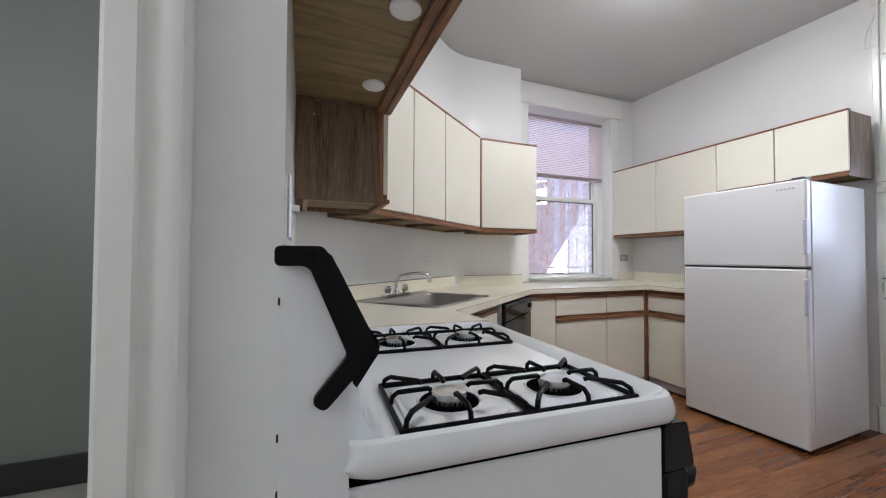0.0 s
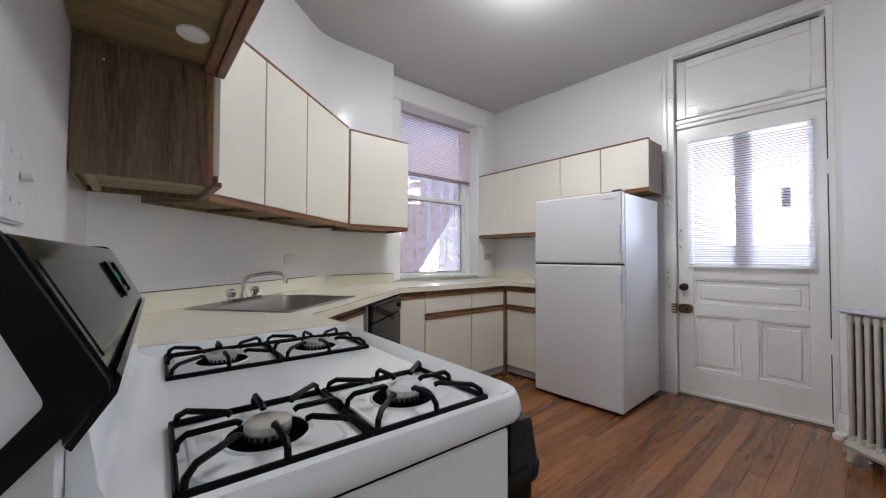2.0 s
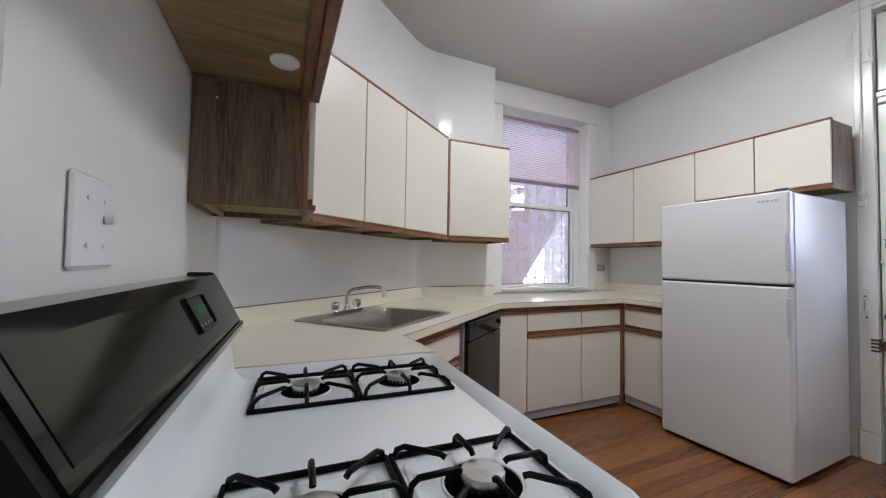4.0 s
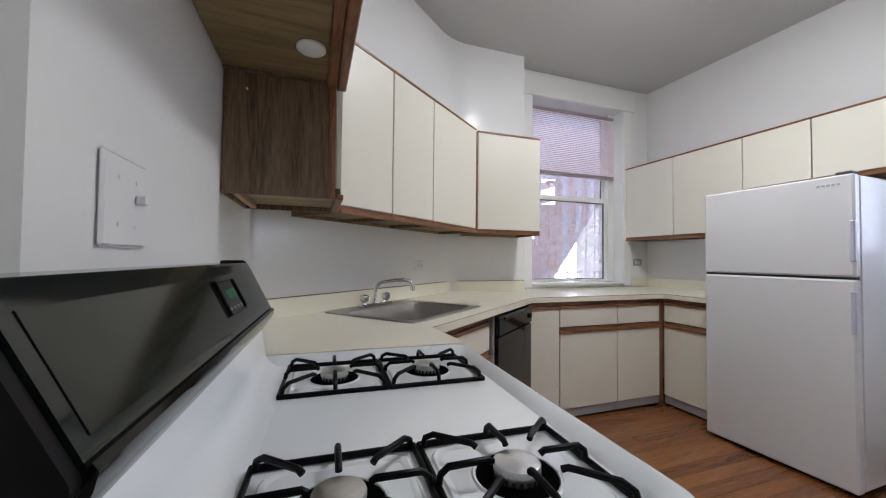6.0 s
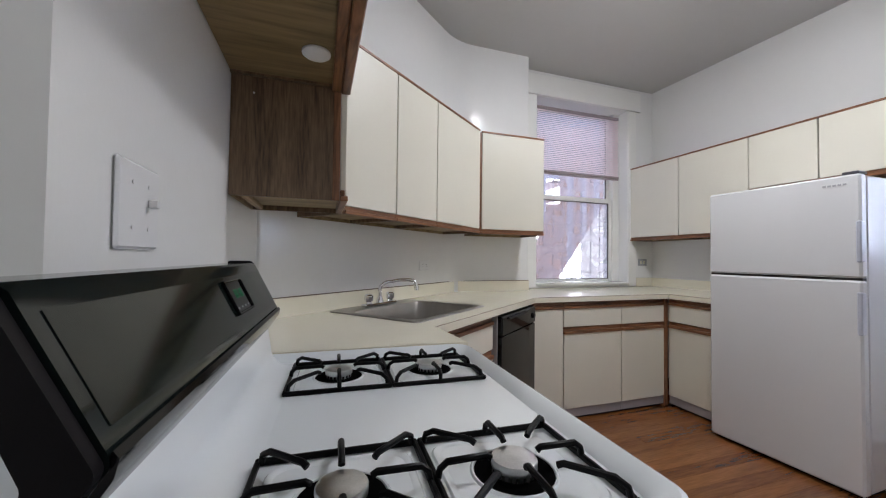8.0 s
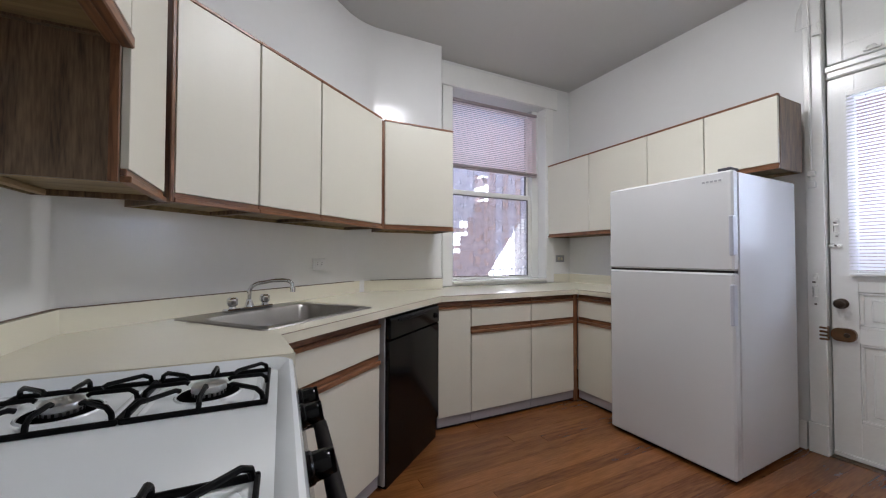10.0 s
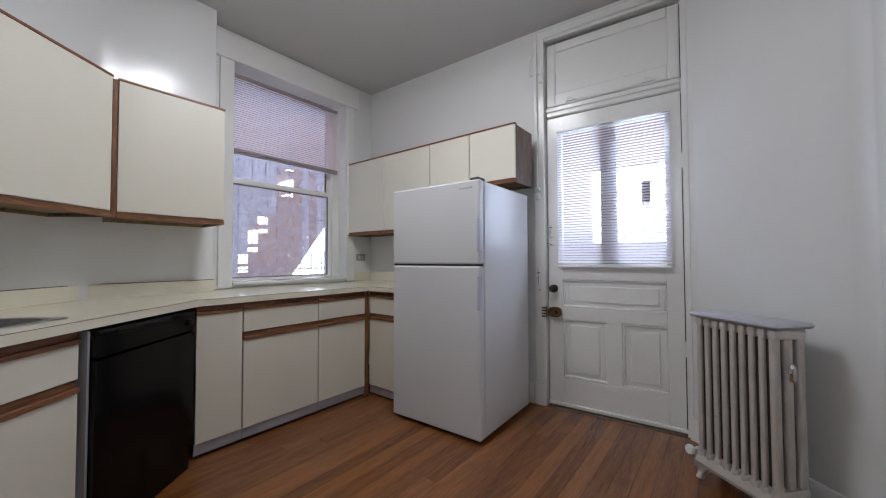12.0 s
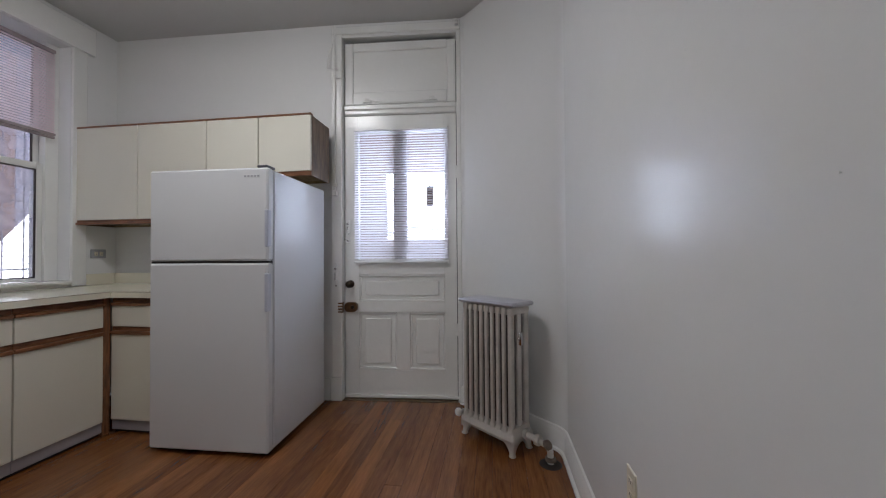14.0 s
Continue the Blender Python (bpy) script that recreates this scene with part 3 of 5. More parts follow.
hole = [diag(a, o)[:2] for a, o in ((SA0 + 0.02, SO0 + 0.02), (SA1 - 0.02, SO0 + 0.02), (SA1 - 0.02, SO1 - 0.02), (SA0 + 0.02, SO1 - 0.02))]


def slab(outline, cut, z0, z1):
    bm = bmesh.new()
    loops = []
    for z in (z1, z0):
        es, made = [], []
        for pts in (outline, cut):
            vs = [bm.verts.new((x, y, z)) for x, y in pts]
            es += [bm.edges.new((vs[i], vs[(i + 1) % len(vs)])) for i in range(len(vs))]
            made.append(vs)
        bmesh.ops.triangle_fill(bm, use_beauty=True, edges=es)
        loops.append(made)
    for a, b in zip(*loops):
        for i in range(len(a)):
            bm.faces.new((a[i], a[(i + 1) % len(a)], b[(i + 1) % len(a)], b[i]))
    return bm


top = tagged(make("worktop", slab(outer, hole, 0.872, 0.911), M_COUNTER, False), "cream laminate worktop round the corner under the window", "worktop")
bm = bmesh.new()
spl = [Vector(p) for p in ((WX, 1.640), (WX, P0.y), CORNER_N, (2.3135, NY))]
run(bm, spl, [(-0.02, 0.9115), (-0.001, 0.9115), (-0.001, 0.995), (-0.02, 0.995)])
part("backsplash", bm, M_COUNTER, top)
bm = bmesh.new()
run(bm, spl, [(-0.0075, 0.9953), (-0.0008, 0.9953), (-0.0008, 0.9985), (-0.0075, 0.9985)])
part("caulk_line", bm, M_VENEER, top, "thin dirty joint along the backsplash")
part("backsplash", boxes((2.3155, 2.40, WINY - 0.02, WINY - 0.001, 0.9115, 0.95), r=0.002), M_COUNTER, top)
part("backsplash", boxes((3.702, east(WINY) - 0.024, WINY - 0.02, WINY - 0.001, 0.9115, 1.0), r=0.002), M_COUNTER, top)
bm = bmesh.new()
run(bm, [Vector((east(WINY - 0.001), WINY - 0.001)), Vector((east(2.335), 2.335))], [(-0.001, 0.9115), (-0.02, 0.9115), (-0.02, 1.0), (-0.001, 1.0)])
part("backsplash", bm, M_COUNTER, top)

bm = bmesh.new()
run(bm, [Vector(p) for p in ((1.030, 1.888), (2.037, 2.74), (3.290, 2.74), (3.290, 2.34))], [(-0.0006, 0.9075), (0.002, 0.9075), (0.002, 0.9097), (-0.0006, 0.9097)])
part("edge_seam", bm, M_VENEER, top, "thin brown laminate seam along the front edge")

SM = Matrix.Translation(diag(0, 0)) @ pose(0, 0, 0, 0, 0, 40)   # x along the slanted wall, -y into the room
sink = thing("sink", SM, "stainless steel drop-in sink in the worktop", "sink")
# rim and bowl
bm = bmesh.new()


def loft(bm, rings, close=True):
    vs = [[bm.verts.new(p) for p in ring] for ring in rings]
    k = len(vs[0])
    for a, b in zip(vs, vs[1:]):
        for i in range(k):
            bm.faces.new((a[i], a[(i + 1) % k], b[(i + 1) % k], b[i]))
    if close:
        bm.faces.new(vs[-1])
    return vs


BX0, BX1, BY0, BY1 = SA0 + 0.05, SA1 - 0.05, -SO1 + 0.045, -SO0 - 0.12
loft(bm, [rrect(SA0, SA1, -SO1, -SO0, 0.9112, 0.025), rrect(SA0 + 0.004, SA1 - 0.004, -SO1 + 0.004, -SO0 - 0.004, 0.9165, 0.025), rrect(SA0 + 0.02, SA1 - 0.02, -SO1 + 0.02, -SO0 - 0.02, 0.9175, 0.03),
          rrect(BX0 - 0.008, BX1 + 0.008, BY0 - 0.008, BY1 + 0.008, 0.916, 0.05), rrect(BX0, BX1, BY0, BY1, 0.905, 0.05),
          rrect(BX0 + 0.012, BX1 - 0.012, BY0 + 0.012, BY1 - 0.012, 0.77, 0.06), rrect(BX0 + 0.05, BX1 - 0.05, BY0 + 0.05, BY1 - 0.05, 0.745, 0.06)])
part("bowl", bm, M_STEEL, sink)
bm = bmesh.new()
lathe(bm, [(0.045, 0), (0.042, 0.003), (0.03, 0.001)], 20, pose((BX0 + BX1) / 2, (BY0 + BY1) / 2, 0.746))
part("drain", bm, M_CHROME, sink, "chrome drain strainer")
fx, fy = (SA0 + SA1) / 2 - 0.015, -SO0 - 0.06
faucet = thing("faucet", SM @ pose(fx, fy, 0.9178), "chrome two-handle kitchen faucet on the sink", "faucet")
part("deck_plate", boxes((-0.125, 0.125, -0.024, 0.024, 0, 0.016), r=0.006), M_CHROME, faucet)
bm = bmesh.new()
lathe(bm, [(0.021, 0.016), (0.019, 0.03), (0.014, 0.04), (0.012, 0.05)], 16)
pts = [(0, 0, 0.04), (0, 0, 0.085)]
for i in range(1, 9):
    a = radians(90 * i / 8)
    pts.append((0.010 * (1 - math.cos(a)) * 4, -0.04 * (1 - math.cos(a)), 0.085 + 0.045 * math.sin(a)))
pts += [(0.06, -0.09, 0.140), (0.082, -0.135, 0.142), (0.094, -0.16, 0.138), (0.101, -0.172, 0.126), (0.103, -0.175, 0.105)]
tube(bm, pts, 0.0095, 12)
cyl(bm, (0.103, -0.175, 0.085), (0.103, -0.175, 0.110), 0.0125, n=14)
part("spout", bm, M_CHROME, faucet)
for sx in (-0.088, 0.088):
    bm = bmesh.new()
    lathe(bm, [(0.017, 0.016), (0.014, 0.026), (0.021, 0.030), (0.024, 0.040), (0.023, 0.060), (0.017, 0.066)], 8, pose(sx, 0, 0))
    part("tap_handle", bm, M_CHROME, faucet, "clear faceted tap handle with chrome cap")

# ---- cabinets ----


def base_unit(name, m, w, depth, kind, label, h=0.87, top=0.87):
    """x across the front, y back into the unit, z up."""
    t = thing(name, m, label, "cabinet", "kitchen base cabinets")
    part("body", boxes((0.0005, w - 0.0005, 0.019, depth, 0.086, top), r=0.001), M_VENEER, t)
    part("toe_kick", boxes((0, w, 0.010, 0.022, 0.020, 0.0855), r=0.001), M_TOE, t, "grey toe kick")
    # dark panel paints the shadow band along the floor
    part("plinth_shade", boxes((0.002, w - 0.002, 0.030, 0.05, 0, 0.0855)), M_DARK, t, "dark recessed panel painting the shadow below the kick")
    z1 = h - 0.038
    bm = boxes((0.001, w - 0.001, 0.007, 0.018, z1 + 0.006, h - 0.002), (0.001, w - 0.001, -0.008, 0.018, z1 - 0.014, z1 + 0.0055), r=0.003)
    part("pull_rail", bm, M_OAK, t, "oak finger-pull rail")
    gap = 0.003
    if kind == "tall":
        part("door", boxes((gap, w - gap, 0, 0.018, 0.086, z1 - 0.0145), r=0.0015), M_CREAM, t, "cream laminate door")
    else:
        zd = 0.685
        part("drawer_front", boxes((gap, w - gap, 0, 0.018, zd, z1 - 0.0145), r=0.0015), M_CREAM, t, "cream laminate drawer front")
        bm = boxes((0.001, w - 0.001, 0.007, 0.018, zd - 0.030, zd - 0.0015), (0.001, w - 0.001, -0.008, 0.018, zd - 0.052, zd - 0.0305), r=0.003)
        part("pull_rail", bm, M_OAK, t, "oak finger-pull rail")
        part("door", boxes((gap, w - gap, 0, 0.018, 0.086, zd - 0.0525), r=0.0015), M_CREAM, t, "cream laminate door")
    return t


FO = 0.660
base_unit("sink_cabinet", Matrix.Translation(diag(0.305, FO)) @ pose(0, 0, 0, 0, 0, 40), 0.665, 0.56, "drawer", "cream sink base cabinet with oak finger-pull rails", top=0.70)
NF = 2.765
X0 = 2.035
base_unit("base_cabinet", pose(X0, NF, 0), 0.257, 0.50, "tall", "narrow cream full-height base cabinet with oak rail")
base_unit("base_cabinet", pose(2.294, NF, 0), 0.534, 0.50, "drawer", "cream base cabinet with drawer and oak rails")
base_unit("base_cabinet", pose(2.830, NF, 0), 0.44, 0.50, "drawer", "cream corner base cabinet with drawer and oak rails")
bm = boxes((3.2715, 3.313, NF + 0.001, NF + 0.05, 0.0, 0.87), r=0.003)
tagged(make("corner_post", bm, M_OAKV), "brown oak corner post between base cabinets", "post")
base_unit("base_cabinet", pose(3.314, NF - 0.001, 0, 0, 0, -90), 0.42, 0.60, "drawer", "cream base cabinet with drawer beside the refrigerator")
# white filler between stove and sink cabinet
bm = boxes((0.95, 1.0, 1.612, 1.90, 0.0, 0.871), r=0.002)
tagged(make("filler_panel", bm, M_CREAM), "cream filler panel beside the stove", "panel")

# dishwasher
dw = thing("dishwasher", Matrix.Translation(diag(0.982, FO)) @ pose(0, 0, 0, 0, 0, 40), "glossy black built-in dishwasher under the worktop", "dishwasher")
part("body", boxes((0.012, 0.595, 0.02, 0.56, 0.10, 0.862), r=0.002), M_DARK, dw)
part("side_trim", boxes((0.0, 0.011, -0.018, 0.03, 0.02, 0.862), r=0.001), M_GREY, dw, "grey metal side trim")
part("door", boxes((0.013, 0.612, -0.040, 0.018, 0.135, 0.745), r=0.004), M_BLACK, dw)
part("control_panel", boxes((0.013, 0.612, -0.044, 0.018, 0.748, 0.858), r=0.008), M_BLACK, dw)
part("handle", boxes((0.10, 0.42, -0.052, -0.0445, 0.834, 0.848), r=0.003), M_PLASTIC, dw, "black latch handle")
bm = bmesh.new()
lathe(bm, [(0.017, 0), (0.016, 0.012), (0.006, 0.014)], 16, pose(0.56, -0.0442, 0.80, 90, 0, 0))
part("dial", bm, M_PLASTIC, dw, "black cycle dial")
part("toe_panel", boxes((0.013, 0.606, -0.022, 0.045, 0.0, 0.131), r=0.002), M_BLACK, dw)


def upper_unit(name, m, w, depth, h, doors, label, left=True, cat="kitchen wall cabinets"):
    """x across the front, y back, z up from the bottom edge."""
    t = thing(name, m, label, "cabinet", cat)
    part("side_panel", boxes((0, 0.016, 0.019, depth, 0.0, h - 0.002), r=0.0008), M_VENEER, t, "brown veneer side")
    part("side_panel", boxes((w - 0.016, w, 0.019, depth, 0.0, h - 0.002), r=0.0008), M_VENEER, t, "brown veneer side")
    part("top_panel", boxes((0.0165, w - 0.0165, 0.019, depth, h - 0.018, h - 0.002)), M_VENEER, t)
    part("back_panel", boxes((0.0165, w - 0.0165, depth - 0.008, depth, 0.0, h - 0.0185)), M_UNDER, t)
    part("bottom", boxes((0.0162, w - 0.0162, 0.02, depth - 0.0085, 0.018, 0.032)), M_UNDER, t, "stained plywood bottom")
    bm = boxes((0, w, -0.006, 0.018, 0.0, 0.016), (0, w, 0.004, 0.018, 0.0165, 0.034), r=0.002)
    part("pull_rail", bm, M_OAK, t, "oak finger-pull rail")
    part("top_strip", boxes((0, w, -0.003, 0.03, h - 0.0015, h + 0.012), r=0.002), M_OAK, t, "thin oak strip along the top")
    x = 0.0
    for d in doors:
        part("door", boxes((x + 0.0035, x + d - 0.0035, 0, 0.018, 0.0345, h - 0.002), r=0.0015), M_CREAM, t, "cream laminate door")
        x += d
    return t


UO, UZ, UH = 0.318, 1.366, 0.750
for a, w in ((0.192, 0.346), (0.539, 0.378), (0.918, 0.580)):
    upper_unit("wall_cabinet", Matrix.Translation(diag(a, UO, UZ)) @ pose(0, 0, 0, 0, 0, 40), w - 0.001, UO - 0.004, UH, [w - 0.001], "tall cream wall cabinet with oak rail above the sink")
upper_unit("wall_cabinet", pose(1.712, 2.950, UZ), 0.535, NY - 2.950 - 0.003, UH, [0.535], "cream wall cabinet with oak rail beside the window")
bm = boxes((1.688, 1.7115, 2.946, 2.985, UZ, UZ + UH), r=0.003)
tagged(make("corner_strip", bm, M_OAKV), "dark oak strip between two wall cabinets", "strip")
bm = boxes((-0.016, -0.001, -0.002, 0.03, 0, UH), r=0.003)
ob = tagged(make("corner_strip", bm, M_OAKV), "dark oak strip at the cabinet bend", "strip")
ob.matrix_world = Matrix.Translation(diag(0.192, UO, UZ)) @ pose(0, 0, 0, 0, 0, 40)
# end cabinet beside the hood bay, brown side towards the stove
endcab = upper_unit("wall_cabinet", pose(0.668, 1.690, UZ - 0.006, 0, 0, 90), 0.365, 0.668 - WX - 0.002, UH + 0.006, [0.365], "cream wall cabinet with brown veneer side above the stove end")
part("face_frame", boxes((-0.0015, 0.022, 0.0195, 0.042, 0.0, UH), r=0.002), M_OAKV, endcab, "reddish oak face frame edge")
part("cleat", boxes((0.0165, 0.030, 0.045, 0.30, 0.0, 0.016), r=0.002), M_RAW, endcab, "pale unfinished cleat")
part("cleat", boxes((0.031, 0.345, 0.285, 0.305, 0.0, 0.016), r=0.002), M_RAW, endcab, "pale unfinished cleat")
# bridge cabinet over the stove
OZ = 1.712
t = thing("stove_wall_cabinet", pose(0.668, 0.95, OZ, 0, 0, 90), "short wall cabinet above the stove with two puck lights", "cabinet", "kitchen wall cabinets")
ow, od, oh = 0.738, 0.668 - WX - 0.002, UZ + UH - OZ
part("side_panel", boxes((0, 0.016, 0.0205, od, 0, oh)), M_VENEER, t)
part("side_panel", boxes((ow - 0.016, ow, 0.0205, od, 0, oh)), M_VENEER, t)
part("top_panel", boxes((0.0165, ow - 0.0165, 0.0205, od, oh - 0.016, oh)), M_VENEER, t)
part("bottom", boxes((0.0162, ow - 0.0162, 0.021, od, 0.006, 0.02)), M_UNDER, t, "stained plywood bottom")
part("pull_rail", boxes((0, ow, -0.008, 0.020, -0.014, 0.018), (0, ow, 0.004, 0.02, 0.0185, 0.036), r=0.003), M_OAK, t, "chipped oak rail")
part("inner_rail", boxes((0, ow, 0.0205, 0.048, -0.010, 0.0055), r=0.003), M_OAK, t, "chipped inner oak rail")
part("door", boxes((0.002, ow / 2 - 0.001, 0, 0.018, 0.0365, oh), r=0.0015), M_CREAM, t, "cream laminate door")
part("door", boxes((ow / 2 + 0.001, ow - 0.002, 0, 0.018, 0.0365, oh), r=0.0015), M_CREAM, t, "cream laminate door")
part("top_strip", boxes((0, ow, -0.003, 0.03, oh + 0.0005, oh + 0.012), r=0.002), M_OAK, t)
for y in (1.11, 1.50):
    bm = bmesh.new()
    lathe(bm, [(0.036, 0.0), (0.036, -0.006), (0.031, -0.010), (0.012, -0.012)], 24)
    p = tagged(make("puck_light", bm, M_PUCK), "round white puck light under the cabinet, switched off", "light", "puck lights")
    p.location = (0.575, y, OZ + 0.0055)

# east wall cabinets, hung on a furring strip
EB = 3.912
for y, w in ((3.456, 0.534), (2.922, 0.567)):
    upper_unit("wall_cabinet", pose(3.627, y, 1.380, 0, 0, -90), w - 0.001, EB - 3.627, 0.736, [w - 0.001], "tall cream wall cabinet with oak rail beside the window")
for y, w in ((2.355, 0.407), (1.948, 0.398)):
    upper_unit("wall_cabinet", pose(3.627, y, 1.690, 0, 0, -90), w - 0.001, EB - 3.627, 0.426, [w - 0.001], "short cream wall cabinet above the refrigerator")
bm = bmesh.new()
prism(bm, [(EB + 0.001, 3.455), (EB + 0.001, 1.59), (east(1.59) - 0.001, 1.59), (east(3.455) - 0.001, 3.455)], 1.95, 2.08)
tagged(make("furring_strip", bm, M_WALL), "white painted furring strip behind the wall cabinets", "strip")

# ---- refrigerator ----
FM = pose(3.140, 2.3025, 0.0, 0, 0, -88.63)
fr = thing("refrigerator", FM, "white top-freezer refrigerator standing before the wall", "refrigerator")
fw = 0.741
part("cabinet_body", boxes((0.002, fw - 0.002, 0.062, 0.733, 0.024, 1.630), r=0.006), M_FRIDGE, fr)
part("fridge_door", boxes((0, fw, 0, 0.055, 0.020, 1.092), r=0.010), M_FRIDGE, fr)
part("freezer_door", boxes((0, fw, 0, 0.055, 1.105, 1.636), r=0.010), M_FRIDGE, fr)
part("gasket", boxes((0.008, fw - 0.008, 0.0555, 0.0615, 0.045, 1.625)), M_GREY, fr, "grey door gasket")
part("seam", boxes((0.004, fw - 0.004, 0.012, 0.05, 1.0925, 1.1045)), M_DARK, fr)
part("handle", boxes((fw - 0.018, fw + 0.003, -0.010, 0.03, 1.185, 1.395), r=0.005), M_GRIP, fr, "pale blue-grey grip handle")
part("handle", boxes((fw - 0.018, fw + 0.003, -0.010, 0.03, 0.820, 1.035), r=0.005), M_GRIP, fr, "pale blue-grey grip handle")
# black strip paints the shadow between the doors and the floor
part("toe_shade", boxes((0.02, fw - 0.02, 0.035, 0.0615, 0.002, 0.0195)), M_PITCH, fr, "black strip painting the shadow gap under the doors")
badge = part("badge", boxes((fw - 0.150, fw - 0.045, -0.0012, -0.0002, 1.578, 1.596), r=0.0004), M_FRIDGE, fr, "small badge plate")
for i in range(5):
    part("badge_mark", boxes((fw - 0.145 + 0.02 * i, fw - 0.131 + 0.02 * i, -0.002, -0.0013, 1.582, 1.592)), M_GREY, badge)
part("hinge_cap", boxes((fw - 0.075, fw - 0.01, 0.01, 0.09, 1.6365, 1.652), r=0.004), M_DARKGREY, fr, "dark grey hinge cap")
for x in (0.04, fw - 0.04):
    bm = bmesh.new()
    cyl(bm, (x, 0.09, 0), (x, 0.09, 0.035), 0.016, n=12)
    part("foot", bm, M_DARK, fr)
    bm = bmesh.new()
    cyl(bm, (x, 0.66, 0), (x, 0.66, 0.035), 0.016, n=12)
    part("foot", bm, M_DARK, fr)

# ---- stove ----
SX0, SX1, SY0, SY1, SYB, SZ = 0.339, 1.020, 0.790, 1.602, 1.568, 0.905
st = thing("stove", pose(1.02, 0.79, 0, 0, 0, -2.2) @ pose(-1.02, -0.79, 0), "white freestanding gas stove with black backguard and grates", "stove")
part("body", boxes((SX0 + 0.085, SX1 - 0.05, SY0 + 0.008, SY1 - 0.006, 0.03, SZ - 0.053), r=0.003), M_ENAMEL, st)
# black strip puts the shade below the cooktop lip into colour
part("gap", boxes((SX0 + 0.086, SX1 - 0.055, SY0 + 0.011, SY1 - 0.01, SZ - 0.0525, SZ - 0.0465)), M_PITCH, st, "black strip painting the shaded gap under the cooktop")
# cooktop: slab with a deep rolled lip
bm = bmesh.new()
RX = 0.394
loft(bm, [rrect(RX + 0.06, SX1 - 0.008, SY0 + 0.010, SY1 - 0.004, SZ - 0.046, 0.03, 7), rrect(RX + 0.026, SX1 - 0.002, SY0 + 0.003, SY1, SZ - 0.044, 0.045, 7), rrect(RX + 0.008, SX1 + 0.001, SY0 - 0.002, SY1, SZ - 0.037, 0.050, 7),
          rrect(RX, SX1 + 0.002, SY0 - 0.004, SY1, SZ - 0.026, 0.050, 7), rrect(RX + 0.001, SX1 + 0.001, SY0 - 0.002, SY1, SZ - 0.010, 0.055, 7), rrect(RX + 0.005, SX1 - 0.004, SY0 + 0.004, SY1 - 0.003, SZ + 0.002, 0.052, 7),
          rrect(RX + 0.012, SX1 - 0.012, SY0 + 0.012, SY1 - 0.010, SZ + 0.006, 0.046, 7), rrect(RX + 0.022, SX1 - 0.024, SY0 + 0.024, SY1 - 0.020, SZ - 0.003, 0.040, 7),
          rrect(RX + 0.036, SX1 - 0.038, SY0 + 0.036, SY1 - 0.032, SZ - 0.018, 0.035, 7)])
part("cooktop", bm, M_ENAMEL, st)
# rolled edge of each pair of burner basins
for y0, y1 in ((0.856, 1.048), (1.330, 1.532)):
    for x0, x1 in ((0.520, 0.720), (0.750, 0.950)):
        bm = bmesh.new()
        loft(bm, [rrect(x0, x1, y0, y1, SZ - 0.0181, 0.03, 6), rrect(x0 + 0.003, x1 - 0.003, y0 + 0.003, y1 - 0.003, SZ - 0.0155, 0.028, 6), rrect(x0 + 0.006, x1 - 0.006, y0 + 0.006, y1 - 0.006, SZ - 0.0155, 0.026, 6),
                  rrect(x0 + 0.012, x1 - 0.012, y0 + 0.012, y1 - 0.012, SZ - 0.0181, 0.024, 6)], False)
        part("basin_edge", bm, M_ENAMEL, st)
bm = bmesh.new()
prof = [(SX0 + 0.085, 0.86), (0.52, SZ - 0.020)]
for i in range(9):
    a = radians(90 * i / 8)
    prof.append((0.50 - 0.055 * math.sin(a), SZ - 0.017 + 0.055 * (1 - math.cos(a))))
prof += [(0.436, 0.9995), (SX0 + 0.085, 0.9995)]
prism(bm, [(x, z) for x, z in prof], -(SYB - 0.02), -(SY0 + 0.05), pose(0, 0, 0, 90, 0, 0))
part("back_riser", bm, M_ENAMEL, st)
# backguard: box, slanted glossy panel, end caps
bm = bmesh.new()
prism(bm, [(0.339, 0.03), (0.4235, 0.03), (0.4235, 0.9995), (0.425, 1.001), (0.438, 1.03), (0.385, 1.150), (0.341, 1.152), (0.339, 1.145)], -(SYB - 0.004), -(SY0 + 0.004), pose(0, 0, 0, 90, 0, 0))
bg = part("backguard", bm, M_ENAMEL, st, "white painted steel back and backguard box")
bm = bmesh.new()
prism(bm, [(0.342, 1.1525), (0.342, 1.164), (0.392, 1.164), (0.400, 1.158), (0.4575, 1.043), (0.4585, 1.034), (0.428, 0.990), (0.4265, 1.0), (0.4395, 1.03), (0.3865, 1.1525)],
      -(SYB - 0.006), -(SY0 + 0.006), pose(0, 0, 0, 90, 0, 0))
part("control_panel", bm, M_BLACK2, st, "glossy black glass control panel")
cap = [(0.333, 1.170), (0.390, 1.170), (0.459, 1.034), (0.392, 0.962), (0.376, 0.976), (0.420, 1.030), (0.372, 1.145), (0.333, 1.145)]
cap_r = [0.008, 0.014, 0.014, 0.010, 0.010, 0.012, 0.016, 0.008]


def rounded(poly, rad):
    k = len(poly)
    out = []
    for i in range(k):
        out += [tuple(p) for p in smooth_line([poly[i - 1], poly[i], poly[(i + 1) % k]], [0, rad[i], 0])[1:-1]]
    return out


